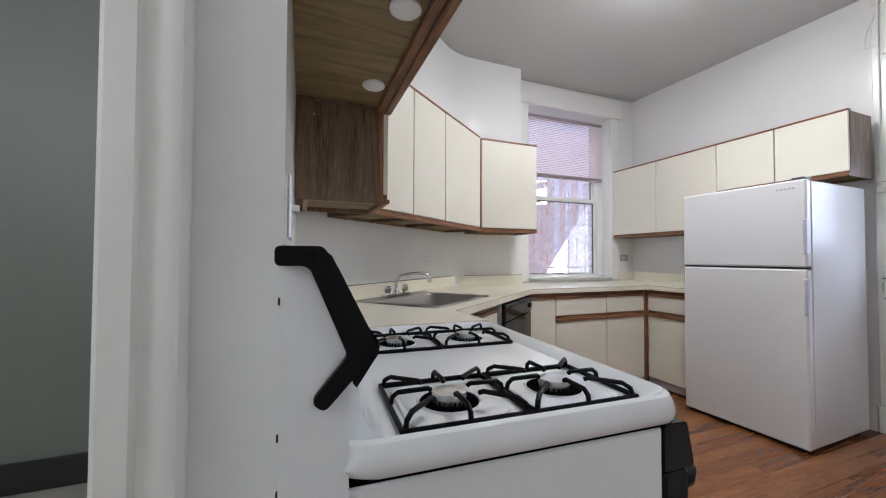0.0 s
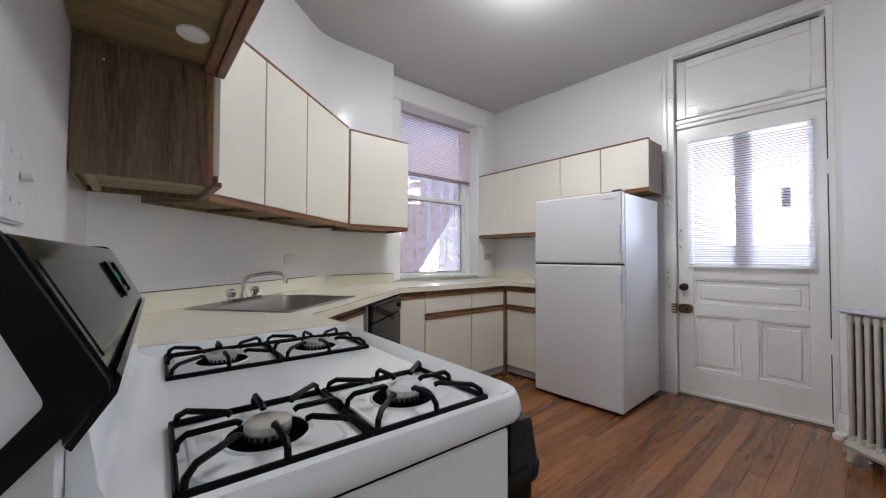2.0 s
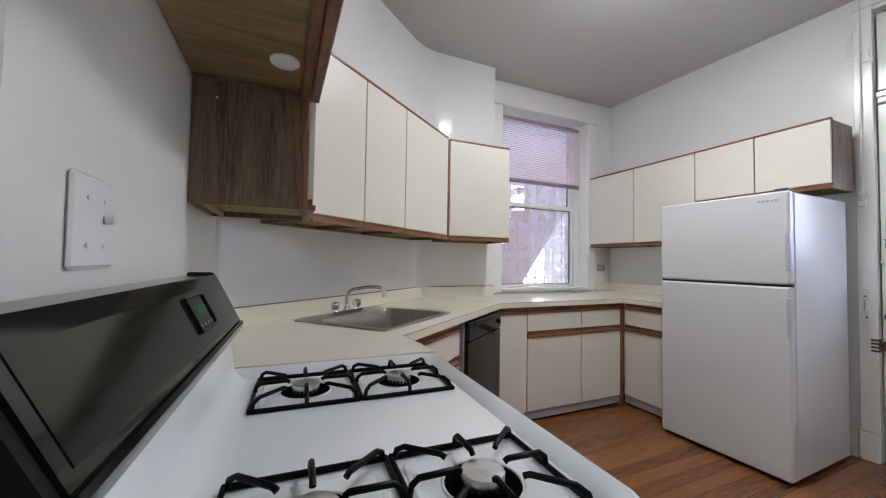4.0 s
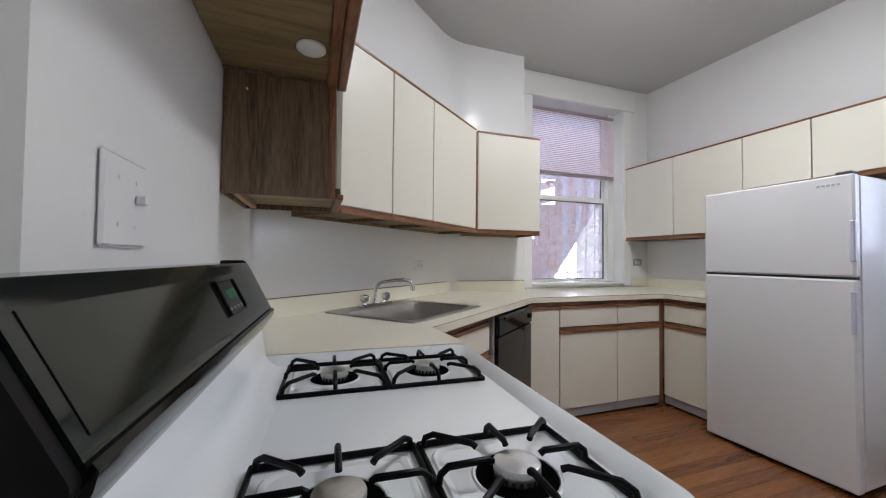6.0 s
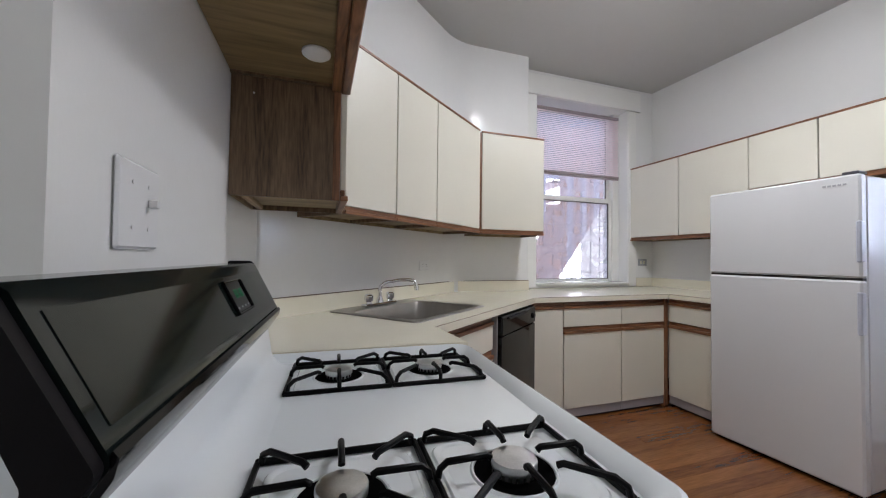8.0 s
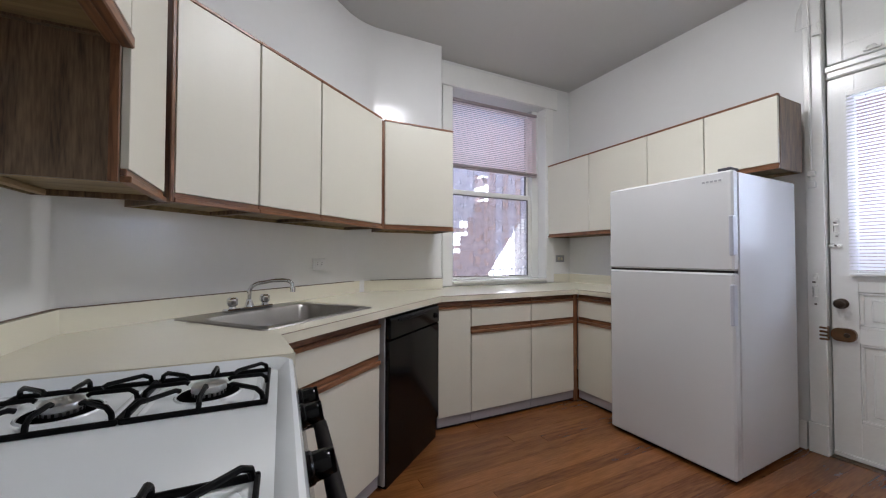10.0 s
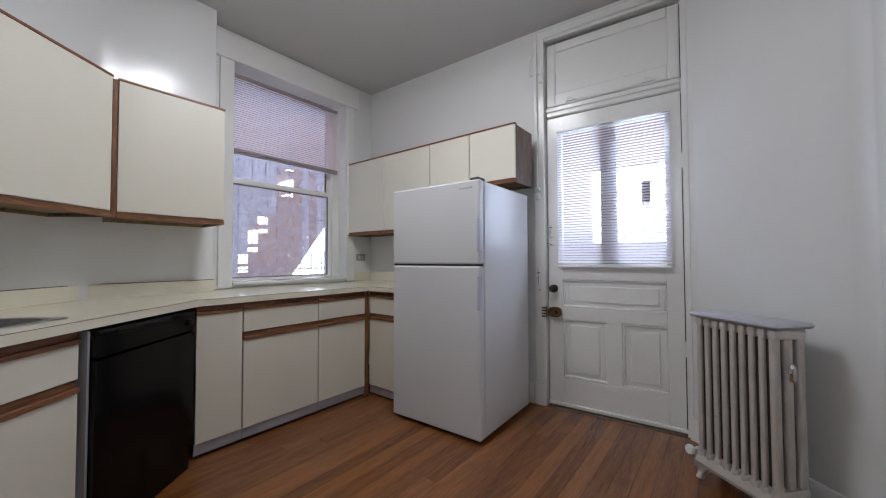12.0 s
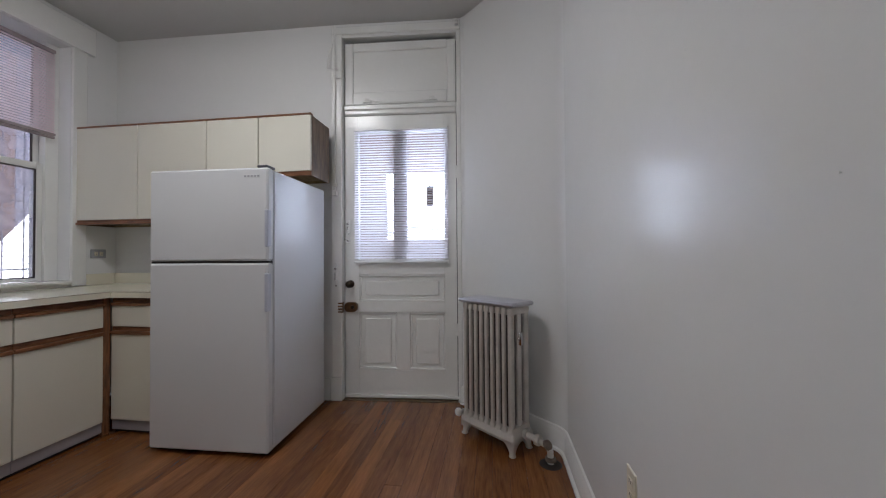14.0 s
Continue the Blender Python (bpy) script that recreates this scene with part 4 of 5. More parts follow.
for y0, y1 in ((SY0 - 0.008, SY0 + 0.0035), (SYB - 0.0035, SYB + 0.008)):
    bm = bmesh.new()
    prism(bm, rounded(cap, cap_r), -y1, -y0, pose(0, 0, 0, 90, 0, 0))
    e = part("end_cap", bm, M_PLASTIC, st, "black plastic end cap")
    bm = bmesh.new()
    lathe(bm, [(0.005, 0), (0.004, 0.0015), (0.002, 0.001)], 12, pose(0.375, y0 if y0 < 1 else y1, 1.157, 90 if y0 < 1 else -90, 0, 0))
    part("plug", bm, M_IRON, e)
# slanted panel frame: clock and trim line; local x along the stove, y up the slope
slope = Vector((0.400 - 0.4575, 0, 1.158 - 1.043)).normalized()
pm = Matrix(((0, slope.x, slope.z, 0.4575), (1, 0, 0, 0), (0, slope.z, -slope.x, 1.043), (0, 0, 0, 1)))
bm = bmesh.new()
box(bm, 1.215, 1.325, 0.040, 0.100, 0.0013, 0.003, r=0.0008, m=pm)
for a, b, c, d in ((1.211, 1.329, 0.100, 0.104), (1.211, 1.329, 0.036, 0.040), (1.211, 1.215, 0.040, 0.100), (1.325, 1.329, 0.040, 0.100)):
    box(bm, a, b, c, d, 0.0013, 0.0065, r=0.0015, m=pm)
ck = part("clock", bm, M_BLACK, st, "black clock window with green digits")
bm = bmesh.new()
for x in (1.250, 1.263, 1.280, 1.293):
    for dx, dz, w, h in ((0, 0, 0.008, 0.0015), (0, 0.008, 0.008, 0.0015), (0, 0.016, 0.008, 0.0015), (0, 0, 0.0015, 0.0175), (0.0065, 0, 0.0015, 0.0175)):
        box(bm, x + dx, x + dx + w, 0.066 + dz, 0.066 + dz + h, 0.0032, 0.0036, m=pm)
part("digits", bm, M_GLOW, ck, "glowing green digits")
bm = bmesh.new()
for i in range(4):
    box(bm, 1.226 + 0.024 * i, 1.234 + 0.024 * i, 0.046, 0.050, 0.0032, 0.004, m=pm)
part("button_row", bm, M_GREY, ck)
bm = bmesh.new()
prism(bm, [(0.4600, 1.046), (0.4640, 1.040), (0.4610, 1.026), (0.4330, 0.984), (0.4285, 0.989), (0.4590, 1.034)], -(SYB - 0.006), -(SY0 + 0.006), pose(0, 0, 0, 90, 0, 0))
part("lower_rail", bm, M_BLACK, st, "black lower rail of the control panel")
bm = bmesh.new()
box(bm, 0.812, 1.545, 0.016, 0.112, 0.0003, 0.0009, m=pm)
part("control_glass", bm, M_BLACK3, st, "darker greenish control glass")
# grates and burners
GX0, GXM, GX1 = 0.503, 0.735, 0.966


def grate(x0, x1, y0, y1, parent_name="grate"):
    cx, cy = (x0 + x1) / 2, (y0 + y1) / 2
    z0, r = SZ - 0.014, 0.0047
    bm = bmesh.new()
    for a, b, c, d in ((x0, x1, y0, y0 + 0.007), (x0, x1, y1 - 0.007, y1), (x0, x0 + 0.007, y0 + 0.007, y1 - 0.007), (x1 - 0.007, x1, y0 + 0.007, y1 - 0.007)):
        box(bm, a, b, c, d, z0 - 0.004, z0 + 0.006, r=0.002)
    zt = SZ + 0.009
    hx, hy = (x1 - x0) / 2, (y1 - y0) / 2
    for dx, dy in ((1, 0), (-1, 0), (0, 1), (0, -1), (1, 1), (-1, -1), (1, -1), (-1, 1)):
        k = 1.0 if dx * dy == 0 else 0.96
        ex, ey = cx + dx * (hx - 0.005) * k, cy + dy * (hy - 0.005) * k
        inner = 0.36 if dx * dy == 0 else 0.42
        tube(bm, [(ex, ey, z0 + 0.004), (ex - dx * 0.002, ey - dy * 0.002, zt - 0.008), (ex - dx * 0.012, ey - dy * 0.012, zt), (cx + dx * hx * inner, cy + dy * hy * inner, zt + 0.001), (cx + dx * hx * (inner - 0.05), cy + dy * hy * (inner - 0.05), zt - 0.003)], r, 8)
    return bm


for y0, y1 in ((0.842, 1.060), (1.318, 1.545)):
    for x0, x1 in ((GX0, GXM), (GXM + 0.001, GX1)):
        part("grate", grate(x0, x1, y0, y1), M_IRON, st, "black wire grate")
        cx, cy = (x0 + x1) / 2, (y0 + y1) / 2
        # black ring on the closed cooktop paints the open well's shade
        bm = bmesh.new()
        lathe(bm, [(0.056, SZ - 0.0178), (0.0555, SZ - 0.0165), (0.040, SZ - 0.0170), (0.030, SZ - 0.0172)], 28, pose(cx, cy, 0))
        part("burner_well_shade", bm, M_PITCH, st, "black disc painting the shade of the burner well")
        bm = bmesh.new()
        lathe(bm, [(0.062, SZ - 0.0180), (0.0595, SZ - 0.0150), (0.0570, SZ - 0.0155), (0.0563, SZ - 0.0180)], 28, pose(cx, cy, 0))
        part("well_rim", bm, M_ENAMEL, st)
        bm = bmesh.new()
        BZ = SZ - 0.0265
        lathe(bm, [(0.030, BZ), (0.031, BZ + 0.004), (0.031, BZ + 0.016), (0.0320, BZ + 0.0165), (0.0322, BZ + 0.026), (0.0312, BZ + 0.0285), (0.028, BZ + 0.0293), (0.015, BZ + 0.0297), (0.001, BZ + 0.0298)], 28, pose(cx, cy, 0))
        bu = part("burner", bm, M_ALU, st, "aluminium burner head")
        bm = bmesh.new()
        for i in range(20):
            box(bm, -0.0022, 0.0022, 0.0302, 0.0316, BZ + 0.0095, BZ + 0.0158, m=Matrix.Translation((cx, cy, 0)) @ pose(0, 0, 0, 0, 0, 18 * i))
        part("burner_ports", bm, M_DARK, bu)
# front: black control panel, oven door, drawer, knobs, handle
bm = bmesh.new()
prism(bm, [(SX1 - 0.049, SZ - 0.046), (SX1 - 0.002, SZ - 0.046), (SX1 + 0.006, SZ - 0.050), (SX1 + 0.022, 0.780), (SX1 + 0.018, 0.775), (SX1 - 0.049, 0.775)], -(SY1 - 0.004), -(SY0 + 0.004), pose(0, 0, 0, 90, 0, 0))
part("front_panel", bm, M_BLACK, st, "black sloping front panel")
part("oven_door", boxes((SX1 - 0.049, SX1 + 0.012, SY0 + 0.004, SY1 - 0.004, 0.235, 0.771), r=0.006), M_BLACK, st, "black oven door")
part("drawer", boxes((SX1 - 0.049, SX1 + 0.012, SY0 + 0.004, SY1 - 0.004, 0.06, 0.231), r=0.006), M_BLACK, st, "black broiler drawer")
bm = bmesh.new()
tube(bm, [(SX1 + 0.010, SY0 + 0.035, 0.728), (SX1 + 0.040, SY0 + 0.035, 0.735), (SX1 + 0.058, SY0 + 0.045, 0.738), (SX1 + 0.064, SY0 + 0.075, 0.738), (SX1 + 0.064, SY1 - 0.075, 0.738), (SX1 + 0.058, SY1 - 0.045, 0.738), (SX1 + 0.040, SY1 - 0.035, 0.735), (SX1 + 0.010, SY1 - 0.035, 0.728)], 0.017, 12)
part("oven_handle", bm, M_PLASTIC, st, "black oven door handle")
for y in (0.865, 0.975, 1.18, 1.400, 1.500):
    bm = bmesh.new()
    km = pose(SX1 + 0.0125, y, 0.820, 0, 80, 0)
    lathe(bm, [(0.027, 0), (0.027, 0.006), (0.024, 0.009), (0.023, 0.030), (0.020, 0.036), (0.006, 0.038)], 20, km)
    box(bm, -0.022, 0.022, -0.005, 0.005, 0.012, 0.044, r=0.002, m=km)
    part("knob", bm, M_BLACK, st, "glossy black gas knob")
for y in (SY0 + 0.05, SY1 - 0.05):
    for x in (0.42, 0.93):
        bm = bmesh.new()
        cyl(bm, (x, y, 0), (x, y, 0.032), 0.02, n=12)
        part("foot", bm, M_DARK, st)
for z in (0.62, 0.86, 0.93, 1.10):
    bm = bmesh.new()
    cyl(bm, (SX0 + 0.001, SY0 + 0.012, z), (SX0 - 0.003, SY0 + 0.012, z), 0.005, n=10)
    part("screw", bm, M_KNOB, st, "brown sheet metal screw")
bm = boxes((0.46, SX1 - 0.08, SY0 + 0.0055, SY0 + 0.0085, 0.10, 0.70), r=0.001)
part("side_embossing", bm, M_ENAMEL, st)

# ---- radiator ----
rd = thing("radiator", pose(3.524, 0.300, 0, 0, 0, 49), "old silver painted cast iron radiator by the back door", "radiator")
nr, rw, dep, hh = 9, 0.397, 0.175, 0.845
step = rw / nr
for i in range(nr):
    x = -rw / 2 + step * (i + 0.5)
    bm = bmesh.new()
    for y in (-dep / 2 + 0.022, 0.0, dep / 2 - 0.022):
        rings = [[(x + dx, y + dy, z) for dx, dy, _ in rrect(-step * 0.27 * k, step * 0.27 * k, -0.022 * k, 0.022 * k, 0, min(0.010, step * 0.25) * k, 3)] for z, k in ((0.13, 0.9), (0.16, 1), (hh - 0.06, 1), (hh - 0.03, 0.9))]
        loft(bm, rings)
    for z0, z1 in ((0.10, 0.155), (hh - 0.06, hh - 0.012)):
        box(bm, x - step * 0.47, x + step * 0.47, -dep / 2, dep / 2, z0, z1, r=0.016, seg=2)
    part("section", bm, M_RAD, rd)
    # dark boxes fill the gaps with painted shade
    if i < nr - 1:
        part("grime", boxes((x + step * 0.28, x + step * 0.72, -0.070, 0.070, 0.156, hh - 0.0605)), M_SHADE_GRIME, rd, "dark brown filler painting the shade between the sections")
part("top_cover", boxes((-rw / 2 - 0.02, rw / 2 + 0.02, -dep / 2 - 0.018, dep / 2 + 0.018, hh - 0.012, hh + 0.014), r=0.011), M_SILVER, rd, "rounded silver top cap")
# moulded base rail with short bracket feet
bm = bmesh.new()
e = 0.006
loft(bm, [rrect(-rw / 2 + 0.004, rw / 2 - 0.004, -dep / 2 + 0.006, dep / 2 - 0.006, 0.066, 0.012, 3), rrect(-rw / 2 - e, rw / 2 + e, -dep / 2 - 0.004, dep / 2 + 0.004, 0.072, 0.014, 3),
          rrect(-rw / 2 - e - 0.004, rw / 2 + e + 0.004, -dep / 2 - 0.010, dep / 2 + 0.010, 0.090, 0.014, 3), rrect(-rw / 2 - e, rw / 2 + e, -dep / 2 - 0.004, dep / 2 + 0.004, 0.108, 0.014, 3),
          rrect(-rw / 2, rw / 2, -dep / 2 + 0.002, dep / 2 - 0.002, 0.124, 0.014, 3), rrect(-rw / 2 + 0.01, rw / 2 - 0.01, -dep / 2 + 0.012, dep / 2 - 0.012, 0.130, 0.012, 3)])
part("base_rail", bm, M_RAD, rd, "moulded base rail with chipped paint")
for sx in (-1, 1):
    bm = bmesh.new()
    for sy in (-1, 1):
        fx0, fy0 = sx * (rw / 2 - 0.022), sy * (dep / 2 - 0.022)
        rows = []
        for z, hx, hy, o in ((0.071, 0.040, 0.034, -0.010), (0.058, 0.030, 0.026, -0.004), (0.038, 0.020, 0.018, 0.004), (0.015, 0.015, 0.014, 0.010), (0.004, 0.018, 0.017, 0.012), (0.0, 0.016, 0.015, 0.012)):
            rows.append(rrect(fx0 + sx * o - hx, fx0 + sx * o + hx, fy0 + sy * o - hy, fy0 + sy * o + hy, z, 0.010, 3))
        loft(bm, rows)
    part("foot", bm, M_RAD, rd)
bm = bmesh.new()
cyl(bm, (-rw / 2 - 0.004, 0.045, 0.66), (-rw / 2 - 0.026, 0.045, 0.66), 0.009, n=12)
lathe(bm, [(0.010, -0.035), (0.013, -0.03), (0.013, 0.02), (0.009, 0.03), (0.004, 0.036)], 14, pose(-rw / 2 - 0.03, 0.045, 0.66))
part("air_valve", bm, M_CHROME, rd, "chrome air valve")
# return elbow at the wall end
bm = bmesh.new()
tube(bm, [(-rw / 2, -0.01, 0.112), (-rw / 2 - 0.11, -0.012, 0.104), (-rw / 2 - 0.150, -0.015, 0.094), (-rw / 2 - 0.168, -0.02, 0.07), (-rw / 2 - 0.170, -0.02, 0.0)], 0.017, 14)
lathe(bm, [(0.026, 0), (0.030, 0.010), (0.026, 0.022)], 12, pose(-rw / 2 - 0.008, -0.01, 0.112, 0, -90, 0))
lathe(bm, [(0.022, 0.0), (0.030, 0.004), (0.030, 0.030), (0.022, 0.034)], 8, pose(-rw / 2 - 0.080, -0.011, 0.106, 0, -92, 0))
part("return_pipe", bm, M_RAD, rd, "pale painted pipe with chipped paint")
bm = bmesh.new()
lathe(bm, [(0.020, -0.002), (0.029, 0.0), (0.029, 0.016), (0.021, 0.020)], 12, pose(-rw / 2 - 0.170, -0.02, 0.020))
lathe(bm, [(0.020, -0.004), (0.028, 0.0), (0.026, 0.014), (0.020, 0.018)], 12, pose(-rw / 2 - 0.150, -0.016, 0.094, 0, -50, 0))
part("elbow_collar", bm, M_RUST, rd, "rusty dark elbow collars")
bm = bmesh.new()
lathe(bm, [(0.060, 0.0005), (0.055, 0.003), (0.022, 0.005)], 18, pose(-rw / 2 - 0.170, -0.02, 0))
part("floor_flange", bm, M_SHADE_GRIME, rd, "rusty floor flange")
# supply valve at the door end
bm = bmesh.new()
tube(bm, [(rw / 2, 0.0, 0.105), (rw / 2 + 0.055, 0.0, 0.105), (rw / 2 + 0.075, 0.0, 0.095), (rw / 2 + 0.080, 0.0, 0.05), (rw / 2 + 0.080, 0.0, 0.0)], 0.016, 12)
lathe(bm, [(0.024, 0), (0.027, 0.010), (0.024, 0.020)], 10, pose(rw / 2 + 0.008, 0.0, 0.105, 0, 90, 0))
va = part("supply_valve", bm, M_RAD, rd, "pale painted radiator valve")
bm = bmesh.new()
cyl(bm, (0, 0, 0), (0, 0, 0.03), 0.008, n=10)
lathe(bm, [(0.012, 0.028), (0.025, 0.034), (0.027, 0.046), (0.022, 0.056), (0.008, 0.060)], 18)
k = part("valve_knob", bm, M_TRIM, va, "round white valve knob")
k.matrix_local = pose(rw / 2 + 0.076, 0.008, 0.098, -90, 0, 0)

# ---- baseboards and small wall fittings ----
bm = bmesh.new()
run(bm, line_s, [(-0.0005, 0), (-0.020, 0), (-0.020, 0.10), (-0.014, 0.115), (-0.010, 0.13), (-0.0005, 0.135)])
run(bm, line_s, [(-0.0205, 0), (-0.035, 0), (-0.032, 0.012), (-0.0205, 0.018)])
structure("baseboard_south", bm, M_TRIM, "white moulded baseboard following the bent wall", "baseboard")
bm = boxes((east(1.58) - 0.02, east(2.32) - 0.0005, 1.575, 2.32, 0, 0.17), r=0.004)
structure("baseboard_east", bm, M_TRIM, "white baseboard behind the refrigerator", "baseboard")


def outlet(m, plate, face, label, switch=False):
    """x across, y out of the wall is -y, z up."""
    t = thing("light_switch" if switch else "outlet", m, label, "switch" if switch else "outlet")
    w, h = (0.0355, 0.059) if not switch else (0.0355, 0.060)
    part("plate", boxes((-w, w, -0.006, 0, -h, h), r=0.003), plate, t)
    if switch:
        part("toggle", boxes((-0.005, 0.005, -0.022, -0.0062, -0.004, 0.016), r=0.002), face, t)
        bm = bmesh.new()
        for z in (-0.030, 0.030):
            cyl(bm, (0, -0.0062, z), (0, -0.0074, z), 0.003, n=10)
        part("screw", bm, M_GREY, t)
    else:
        for z in (-0.020, 0.020):
            f = part("socket", boxes((-0.016, 0.016, -0.008, -0.0061, z - 0.013, z + 0.013), r=0.0015), face, t)
            part("slots", boxes((-0.008, -0.005, -0.0086, -0.0081, z - 0.002, z + 0.007), (0.005, 0.008, -0.0086, -0.0081, z - 0.002, z + 0.007)), M_DARK, f)
    return t


sw = thing("light_switch", pose(WX, 1.146, 1.2535, 0, 0, 90), "white double switch plate with one toggle beside the stove", "switch")
part("plate", boxes((-0.064, 0.064, -0.007, 0, -0.0625, 0.0625), r=0.004), M_SWITCH, sw)
part("toggle", boxes((0.021, 0.029, -0.022, -0.0072, 0.000, 0.014), r=0.002), M_SWITCH, sw)
for x in (-0.025, 0.025):
    for z in (-0.032, 0.032):
        bm = bmesh.new()
        cyl(bm, (x, -0.0072, z), (x, -0.0084, z), 0.003, n=10)
        part("screw", bm, M_SWITCH, sw)
outlet(Matrix.Translation(diag(1.245, 0.0, 1.13)) @ pose(0, 0, 0, 0, 90, 40), M_SWITCH, M_SWITCH, "white sideways outlet above the worktop")
outlet(pose(3.80, WINY, 1.16, 0, 90, 0), M_GREY, M_BEIGE, "metal outlet beside the window")
outlet(pose(2.42, SY, 0.43, 0, 0, 180), M_BEIGE, M_BEIGE, "beige outlet low on the glossy wall")

# transom rod and door hardware on the frame
ro = thing("transom_rod", pose(CX - 0.026, 1.535, 0), "white painted transom operating rod beside the door", "rod")
bm = bmesh.new()
cyl(bm, (0, 0, 1.62), (0, 0, 2.95), 0.006, n=10)
part("rod", bm, M_TRIM, ro)
part("guide", boxes((-0.012, 0.014, -0.02, 0.02, 1.60, 1.64), r=0.004), M_TRIM, ro)
part("guide", boxes((-0.012, 0.014, -0.02, 0.02, 1.67, 1.70), r=0.004), M_TRIM, ro)
bm = bmesh.new()
tube(bm, [(0, 0, 2.84), (-0.01, 0.05, 2.70), (0, 0.06, 2.60), (0, -0.02, 2.60)], 0.004, 8)
tube(bm, [(0, -0.04, 2.60), (-0.02, -0.05, 2.57), (-0.02, -0.06, 2.52), (0.0, -0.02, 2.53)], 0.007, 8)
part("arm", bm, M_TRIM, ro)
for z, h, y, turn in ((0.995, 0.085, 1.527, 0), (1.245, 0.038, 1.462, 90), (1.362, 0.05, 1.446, 0)):
    x = CX - 0.0124 if y > 1.50 else DX - 0.0005
    b = thing("door_bolt", pose(x, y, z, turn, 0, 0), "overpainted slide bolt with chipped dark metal by the door", "bolt", "door bolts")
    part("plate", boxes((-0.006, 0, -0.011, 0.011, -h, h), r=0.002), M_TRIM, b)
    bm = bmesh.new()
    cyl(bm, (-0.011, 0, -h * 1.12), (-0.011, 0, h * 0.92), 0.0048, n=8)
    for q in (-0.7, 0.1, 0.7):
        box(bm, -0.018, -0.0062, -0.010, 0.010, h * q - 0.005, h * q + 0.005, r=0.002)
    part("slide", bm, M_TRIM, b)
    bm = bmesh.new()
    cyl(bm, (-0.012, 0, h * 0.38), (-0.036, 0.004, h * 0.40), 0.0042, n=8)
    part("knob", bm, M_KNOB, b, "chipped dark metal knob")
    bm = bmesh.new()
    cyl(bm, (-0.011, 0, -h * 1.22), (-0.011, 0, -h * 1.125), 0.0055, n=8)
    part("tip", bm, M_KNOB, b, "bare dark metal tip")
    part("bare_edge", boxes((-0.0065, -0.0005, 0.0112, 0.0135, -h * 0.7, h * 0.1)), M_KNOB, b, "bare dark metal edge")
for z in (0.55, 1.78):
    bm = bmesh.new()
    cyl(bm, (0, 0, -0.05), (0, 0, 0.05), 0.008, n=10)
    box(bm, -0.002, 0.004, -0.03, 0.03, -0.045, 0.045, r=0.001)
    h = part("hinge", bm, M_TRIM, door, "overpainted hinge")
    h.location = (DX - 0.006, DY0 + 0.0, z)

# catches, chain and marks
for y in (1.29, 0.77):
    bm = bmesh.new()
    box(bm, -0.014, 0, -0.035, 0.035, -0.008, 0.008, r=0.002)
    tube(bm, [(-0.016, -0.02, 0.004), (-0.026, -0.012, 0.012), (-0.026, 0.012, 0.012), (-0.016, 0.02, 0.004)], 0.003, 8)
    part("catch", bm, M_TRIM, transom, "overpainted catch").location = (DX - 0.0005, y, TZ0 + 0.022)
bm = bmesh.new()
tube(bm, [(DX - 0.012, 1.25, TZ0 + 0.018), (DX - 0.014, 1.1, TZ0 + 0.008), (DX - 0.014, 0.95, TZ0 + 0.008), (DX - 0.012, 0.81, TZ0 + 0.018)], 0.0018, 6)
part("chain", bm, M_TRIM, transom, "thin overpainted chain")
bm = boxes((-0.03, 0, -0.012, 0.012, -0.02, 0.02), (-0.045, -0.03, -0.006, 0.02, -0.004, 0.014), r=0.003)
hk = tagged(make("wall_hook", bm, M_TRIM), "small white overpainted hook on the door casing", "hook")
hk.location = (CX - 0.0125, 0.575, TZ1 + 0.075)
for x, z in ((2.08, 1.56), (1.744, 1.226)):
    bm = bmesh.new()
    lathe(bm, [(0.0008, 0), (0.0008, 0.002), (0.0015, 0.0021), (0.0012, 0.003)], 10, pose(x, SY, z, -90, 0, 0))
    tagged(make("nail", bm, M_TRIM), "small overpainted nail in the glossy wall", "nail", "wall nails")
bm = bmesh.new()
cyl(bm, (0, 0, 0), (0.002, 0, 0), 0.003, n=10)
for y, z in ((1.655, 1.665),):
    tagged(make("cabinet_screw", bm, M_SWITCH), "pale screw head in the brown cabinet side", "screw").matrix_world = pose(0.40, 1.6895, z, 0, 0, -90)

# the back door and all that hangs on it stand a little out of square
OUT_OF_SQUARE = Matrix.Translation((4.052, 1.03, 0)) @ pose(0, 0, 0, 0, 0, 3.3) @ Matrix.Translation((-4.052, -1.03, 0))
for ob in list(bpy.data.objects):
    if ob.parent is None and ob.name.split(".")[0] in ("trim_door", "transom", "door_1", "door_gap_backing", "transom_gap_backing", "threshold", "door_blind", "transom_rod", "door_bolt", "wall_hook"):
        ob.matrix_basis = OUT_OF_SQUARE @ ob.matrix_basis

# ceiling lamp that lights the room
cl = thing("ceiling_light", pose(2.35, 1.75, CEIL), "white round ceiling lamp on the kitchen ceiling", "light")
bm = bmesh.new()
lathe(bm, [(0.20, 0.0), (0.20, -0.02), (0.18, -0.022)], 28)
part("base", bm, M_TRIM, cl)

# ---- outdoors ----
bm = boxes((-600, 600, -600, 600, -0.6, -0.25))
structure("ground", bm, M_GROUND, "pale concrete yard behind the house", "ground")
# houses across the yard
eb = thing("brick_house", pose(0, 0, -0.25), "pale red brick house behind the back porch", "house")
part("wall", boxes((11.0, 16.0, -9, 7.5, 0, 7)), M_BRICK, eb)
part("roof", boxes((10.8, 16.2, -9.2, 7.7, 7, 7.2)), M_PORCH, eb)
nb = thing("neighbour_house", pose(0, 0, -0.25), "pale painted house across the narrow yard", "house")
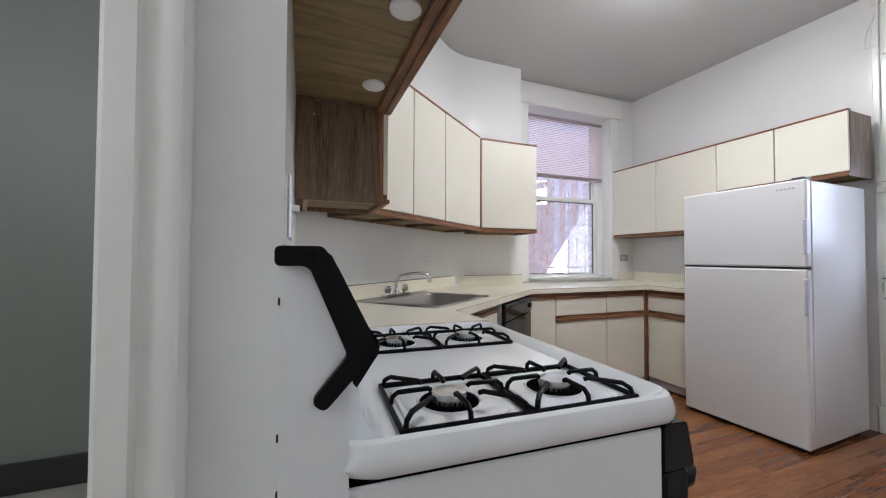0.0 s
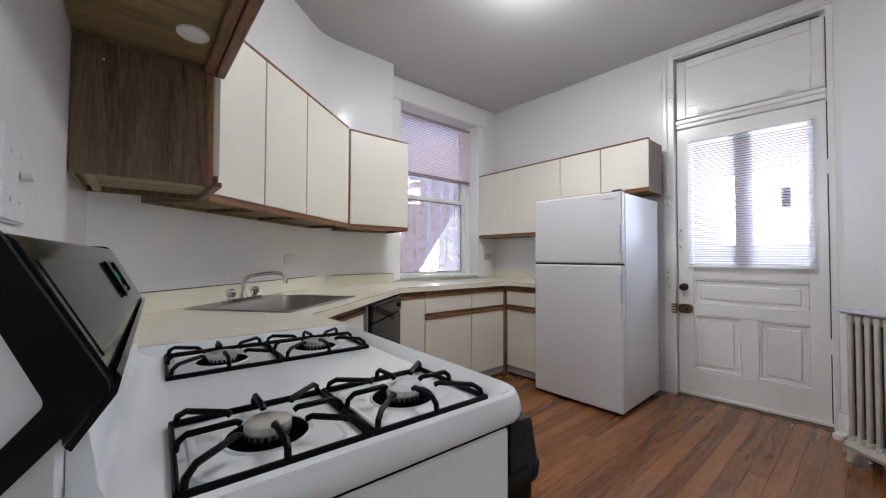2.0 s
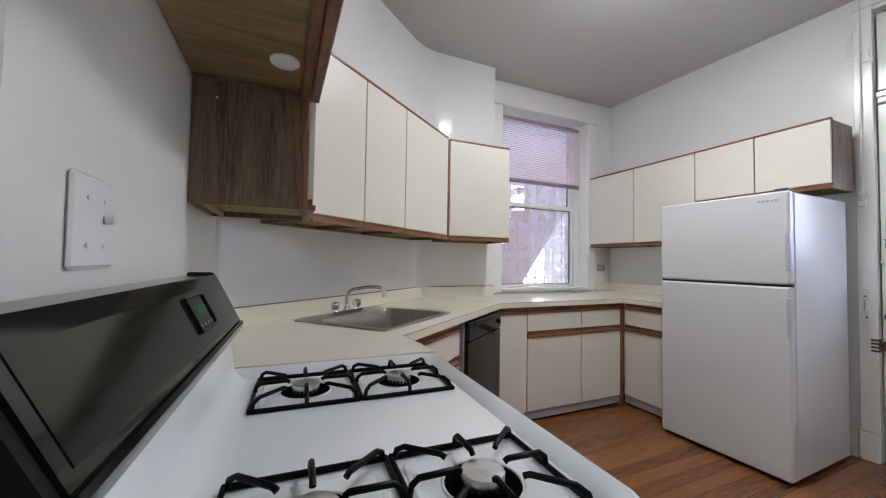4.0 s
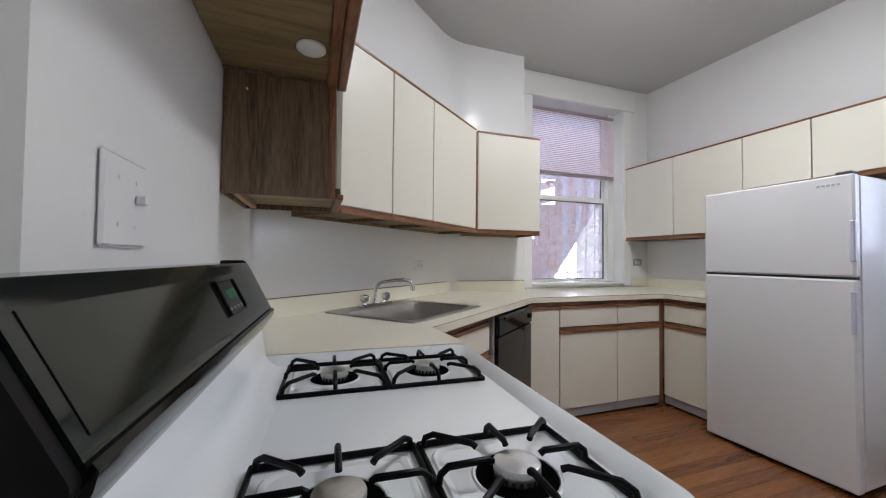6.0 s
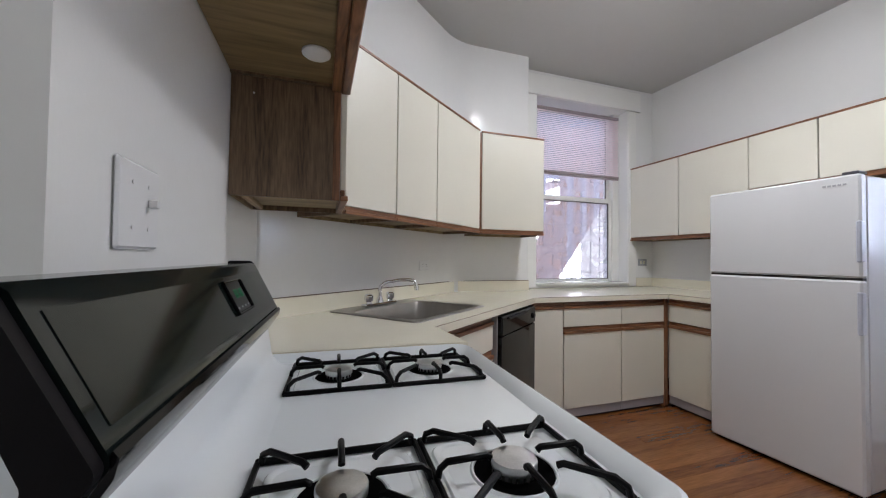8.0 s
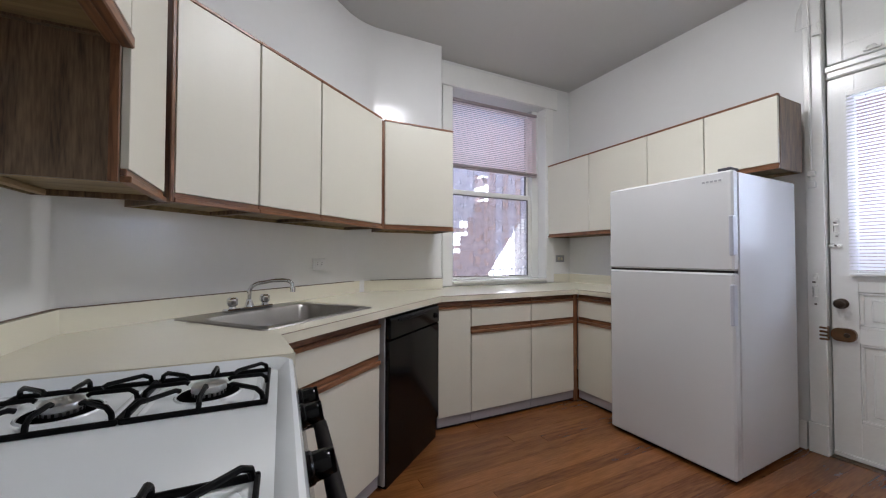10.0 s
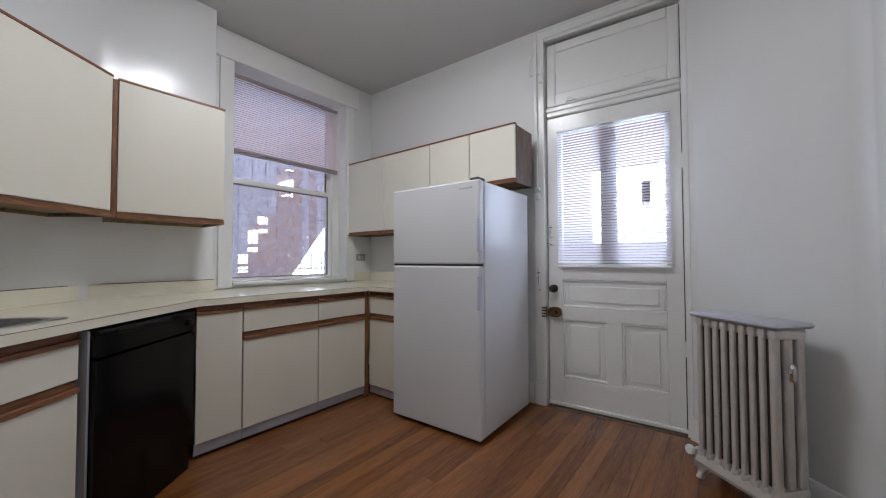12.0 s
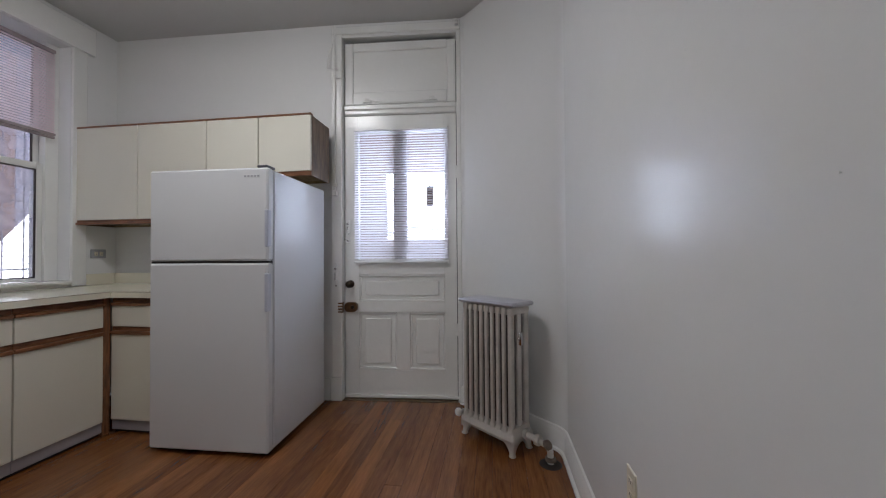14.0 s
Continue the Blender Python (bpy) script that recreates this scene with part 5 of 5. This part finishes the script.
part("wall", boxes((-6, 14, 10.0, 15, 0, 4.2)), M_PALE, nb)
part("roof", boxes((-6.2, 14.2, 9.8, 15.2, 4.2, 4.4)), M_PORCH, nb)
rngb = random.Random(3)
# boarded porch stair seen through the window: brown boards under the flight, blue-grey boards over it
stair = thing("porch_stair", pose(0, 5.0, -0.25), "boarded wooden porch stair outside the window", "stair")
for i in range(34):
    x = 1.9 + 0.118 * i
    k = int((x - 2.55) / 0.14)
    zs = max(0.15, 1.22 + 0.25 * (k - 4) * 1.0) + 0.02 * rngb.random()
    slot = 0.0 if k % 4 == 3 else rngb.uniform(0.20, 0.44)
    if x < 3.88:
        part("board", boxes((x, x + 0.111, 0, 0.022, 0, min(zs, 3.4)), r=0.003), M_PORCHV, stair, "brown weathered board")
    else:
        part("board", boxes((x, x + 0.111, 0, 0.022, 0, 1.08), r=0.003), M_PORCHV, stair, "brown weathered board")
        z0 = 1.20 + (x - 3.90) * 1.35
        if z0 < 3.1:
            bm = bmesh.new()
            prism(bm, [(x, z0), (x + 0.111, z0 + 0.15), (x + 0.111, 3.4), (x, 3.4)], -0.022, 0, pose(0, 0, 0, 90, 0, 0))
            part("board", bm, M_PORCHV if i % 2 else M_BLUEBOARD, stair, "weathered board cut along the stair")
    if zs + slot < 3.3 and x < 3.88:
        part("board", boxes((x, x + 0.111, 0, 0.022, zs + slot, 3.4), r=0.003), M_BLUEBOARD, stair, "blue-grey weathered board")
for i in range(11):
    x, z = 2.55 + 0.14 * i, 0.30 + 0.25 * i
    part("tread", boxes((x, x + 0.26, 0.03, 0.9, z, z + 0.04), r=0.004), M_PORCH, stair)
bm = bmesh.new()
prism(bm, [(2.45, 0.0), (2.70, 0.0), (4.3, 2.85), (4.3, 3.25)], 0.03, 0.07, pose(0, 0, 0, 90, 0, 0) @ pose(0, 0, -0.98))
part("stringer", bm, M_PORCH, stair)
part("rail", boxes((1.9, 5.9, -0.06, -0.002, 1.02, 1.08), r=0.004), M_PORCH, stair)
# window guard
gd = thing("window_guard", pose(0, 0, 0), "pale painted iron window guard", "window guard")
for i in range(9):
    x = WX0 + 0.06 + 0.122 * i
    bm = bmesh.new()
    cyl(bm, (x, 3.80, WZ0), (x, 3.80, 2.6), 0.0045, n=8)
    part("bar", bm, M_BARS, gd)
for z in (1.04, 1.55, 2.1):
    part("rail", boxes((WX0, WX1, 3.796, 3.804, z, z + 0.012), r=0.002), M_BARS, gd)
# back porch outside the door
po = thing("back_porch", pose(4.32, 0, -0.25), "grey wooden back porch with posts and rail", "porch")
part("deck", boxes((0, 2.2, -1.5, 3.2, 0, 0.2)), M_PORCH, po)
for y in (-0.6, 0.4, 2.6):
    part("post", boxes((1.98, 2.10, y, y + 0.12, 0.2, 1.3), r=0.004), M_PORCH, po)
part("rail", boxes((2.02, 2.10, -1.5, 3.2, 1.15, 1.22), r=0.004), M_PORCH, po)
for i in range(40):
    y = -1.45 + 0.115 * i
    part("baluster", boxes((2.03, 2.07, y, y + 0.085, 0.2, 1.149), r=0.003), M_BLUEBOARD, po)

# ---- floor boards ----
floor = structure("floor", boxes((0.116, EX + 0.2, SY - 0.1, WINY, -0.05, -0.019)), M_GAP, "worn orange-brown fir floorboards", "floor")
rng = random.Random(5)
meshes = {}
y = SY - 0.02
bw = 0.088
while y < 3.25:
    x = 0.118
    first = True
    while x < EX + 0.12:
        ln = rng.choice((1.9, 2.4, 3.0, 3.6))
        if first:
            ln *= rng.uniform(0.3, 1.0)
            first = False
        ln = min(ln, EX + 0.14 - x)
        if ln < 0.2:
            break
        key = round(ln, 1)
        if key not in meshes:
            b = boxes((-key / 2 + 0.001, key / 2 - 0.001, -bw / 2 + 0.0005, bw / 2 - 0.0005, -0.018, 0.0), r=0.0004)
            bmesh.ops.recalc_face_normals(b, faces=b.faces[:])
            me = bpy.data.meshes.new("board")
            b.to_mesh(me)
            b.free()
            me.materials.append(M_FLOOR)
            meshes[key] = me
        o = new("board", meshes[key])
        o.parent = floor
        o.location = (x + key / 2, y + bw / 2, rng.uniform(-0.0008, 0))
        x += key + 0.0005
    y += bw
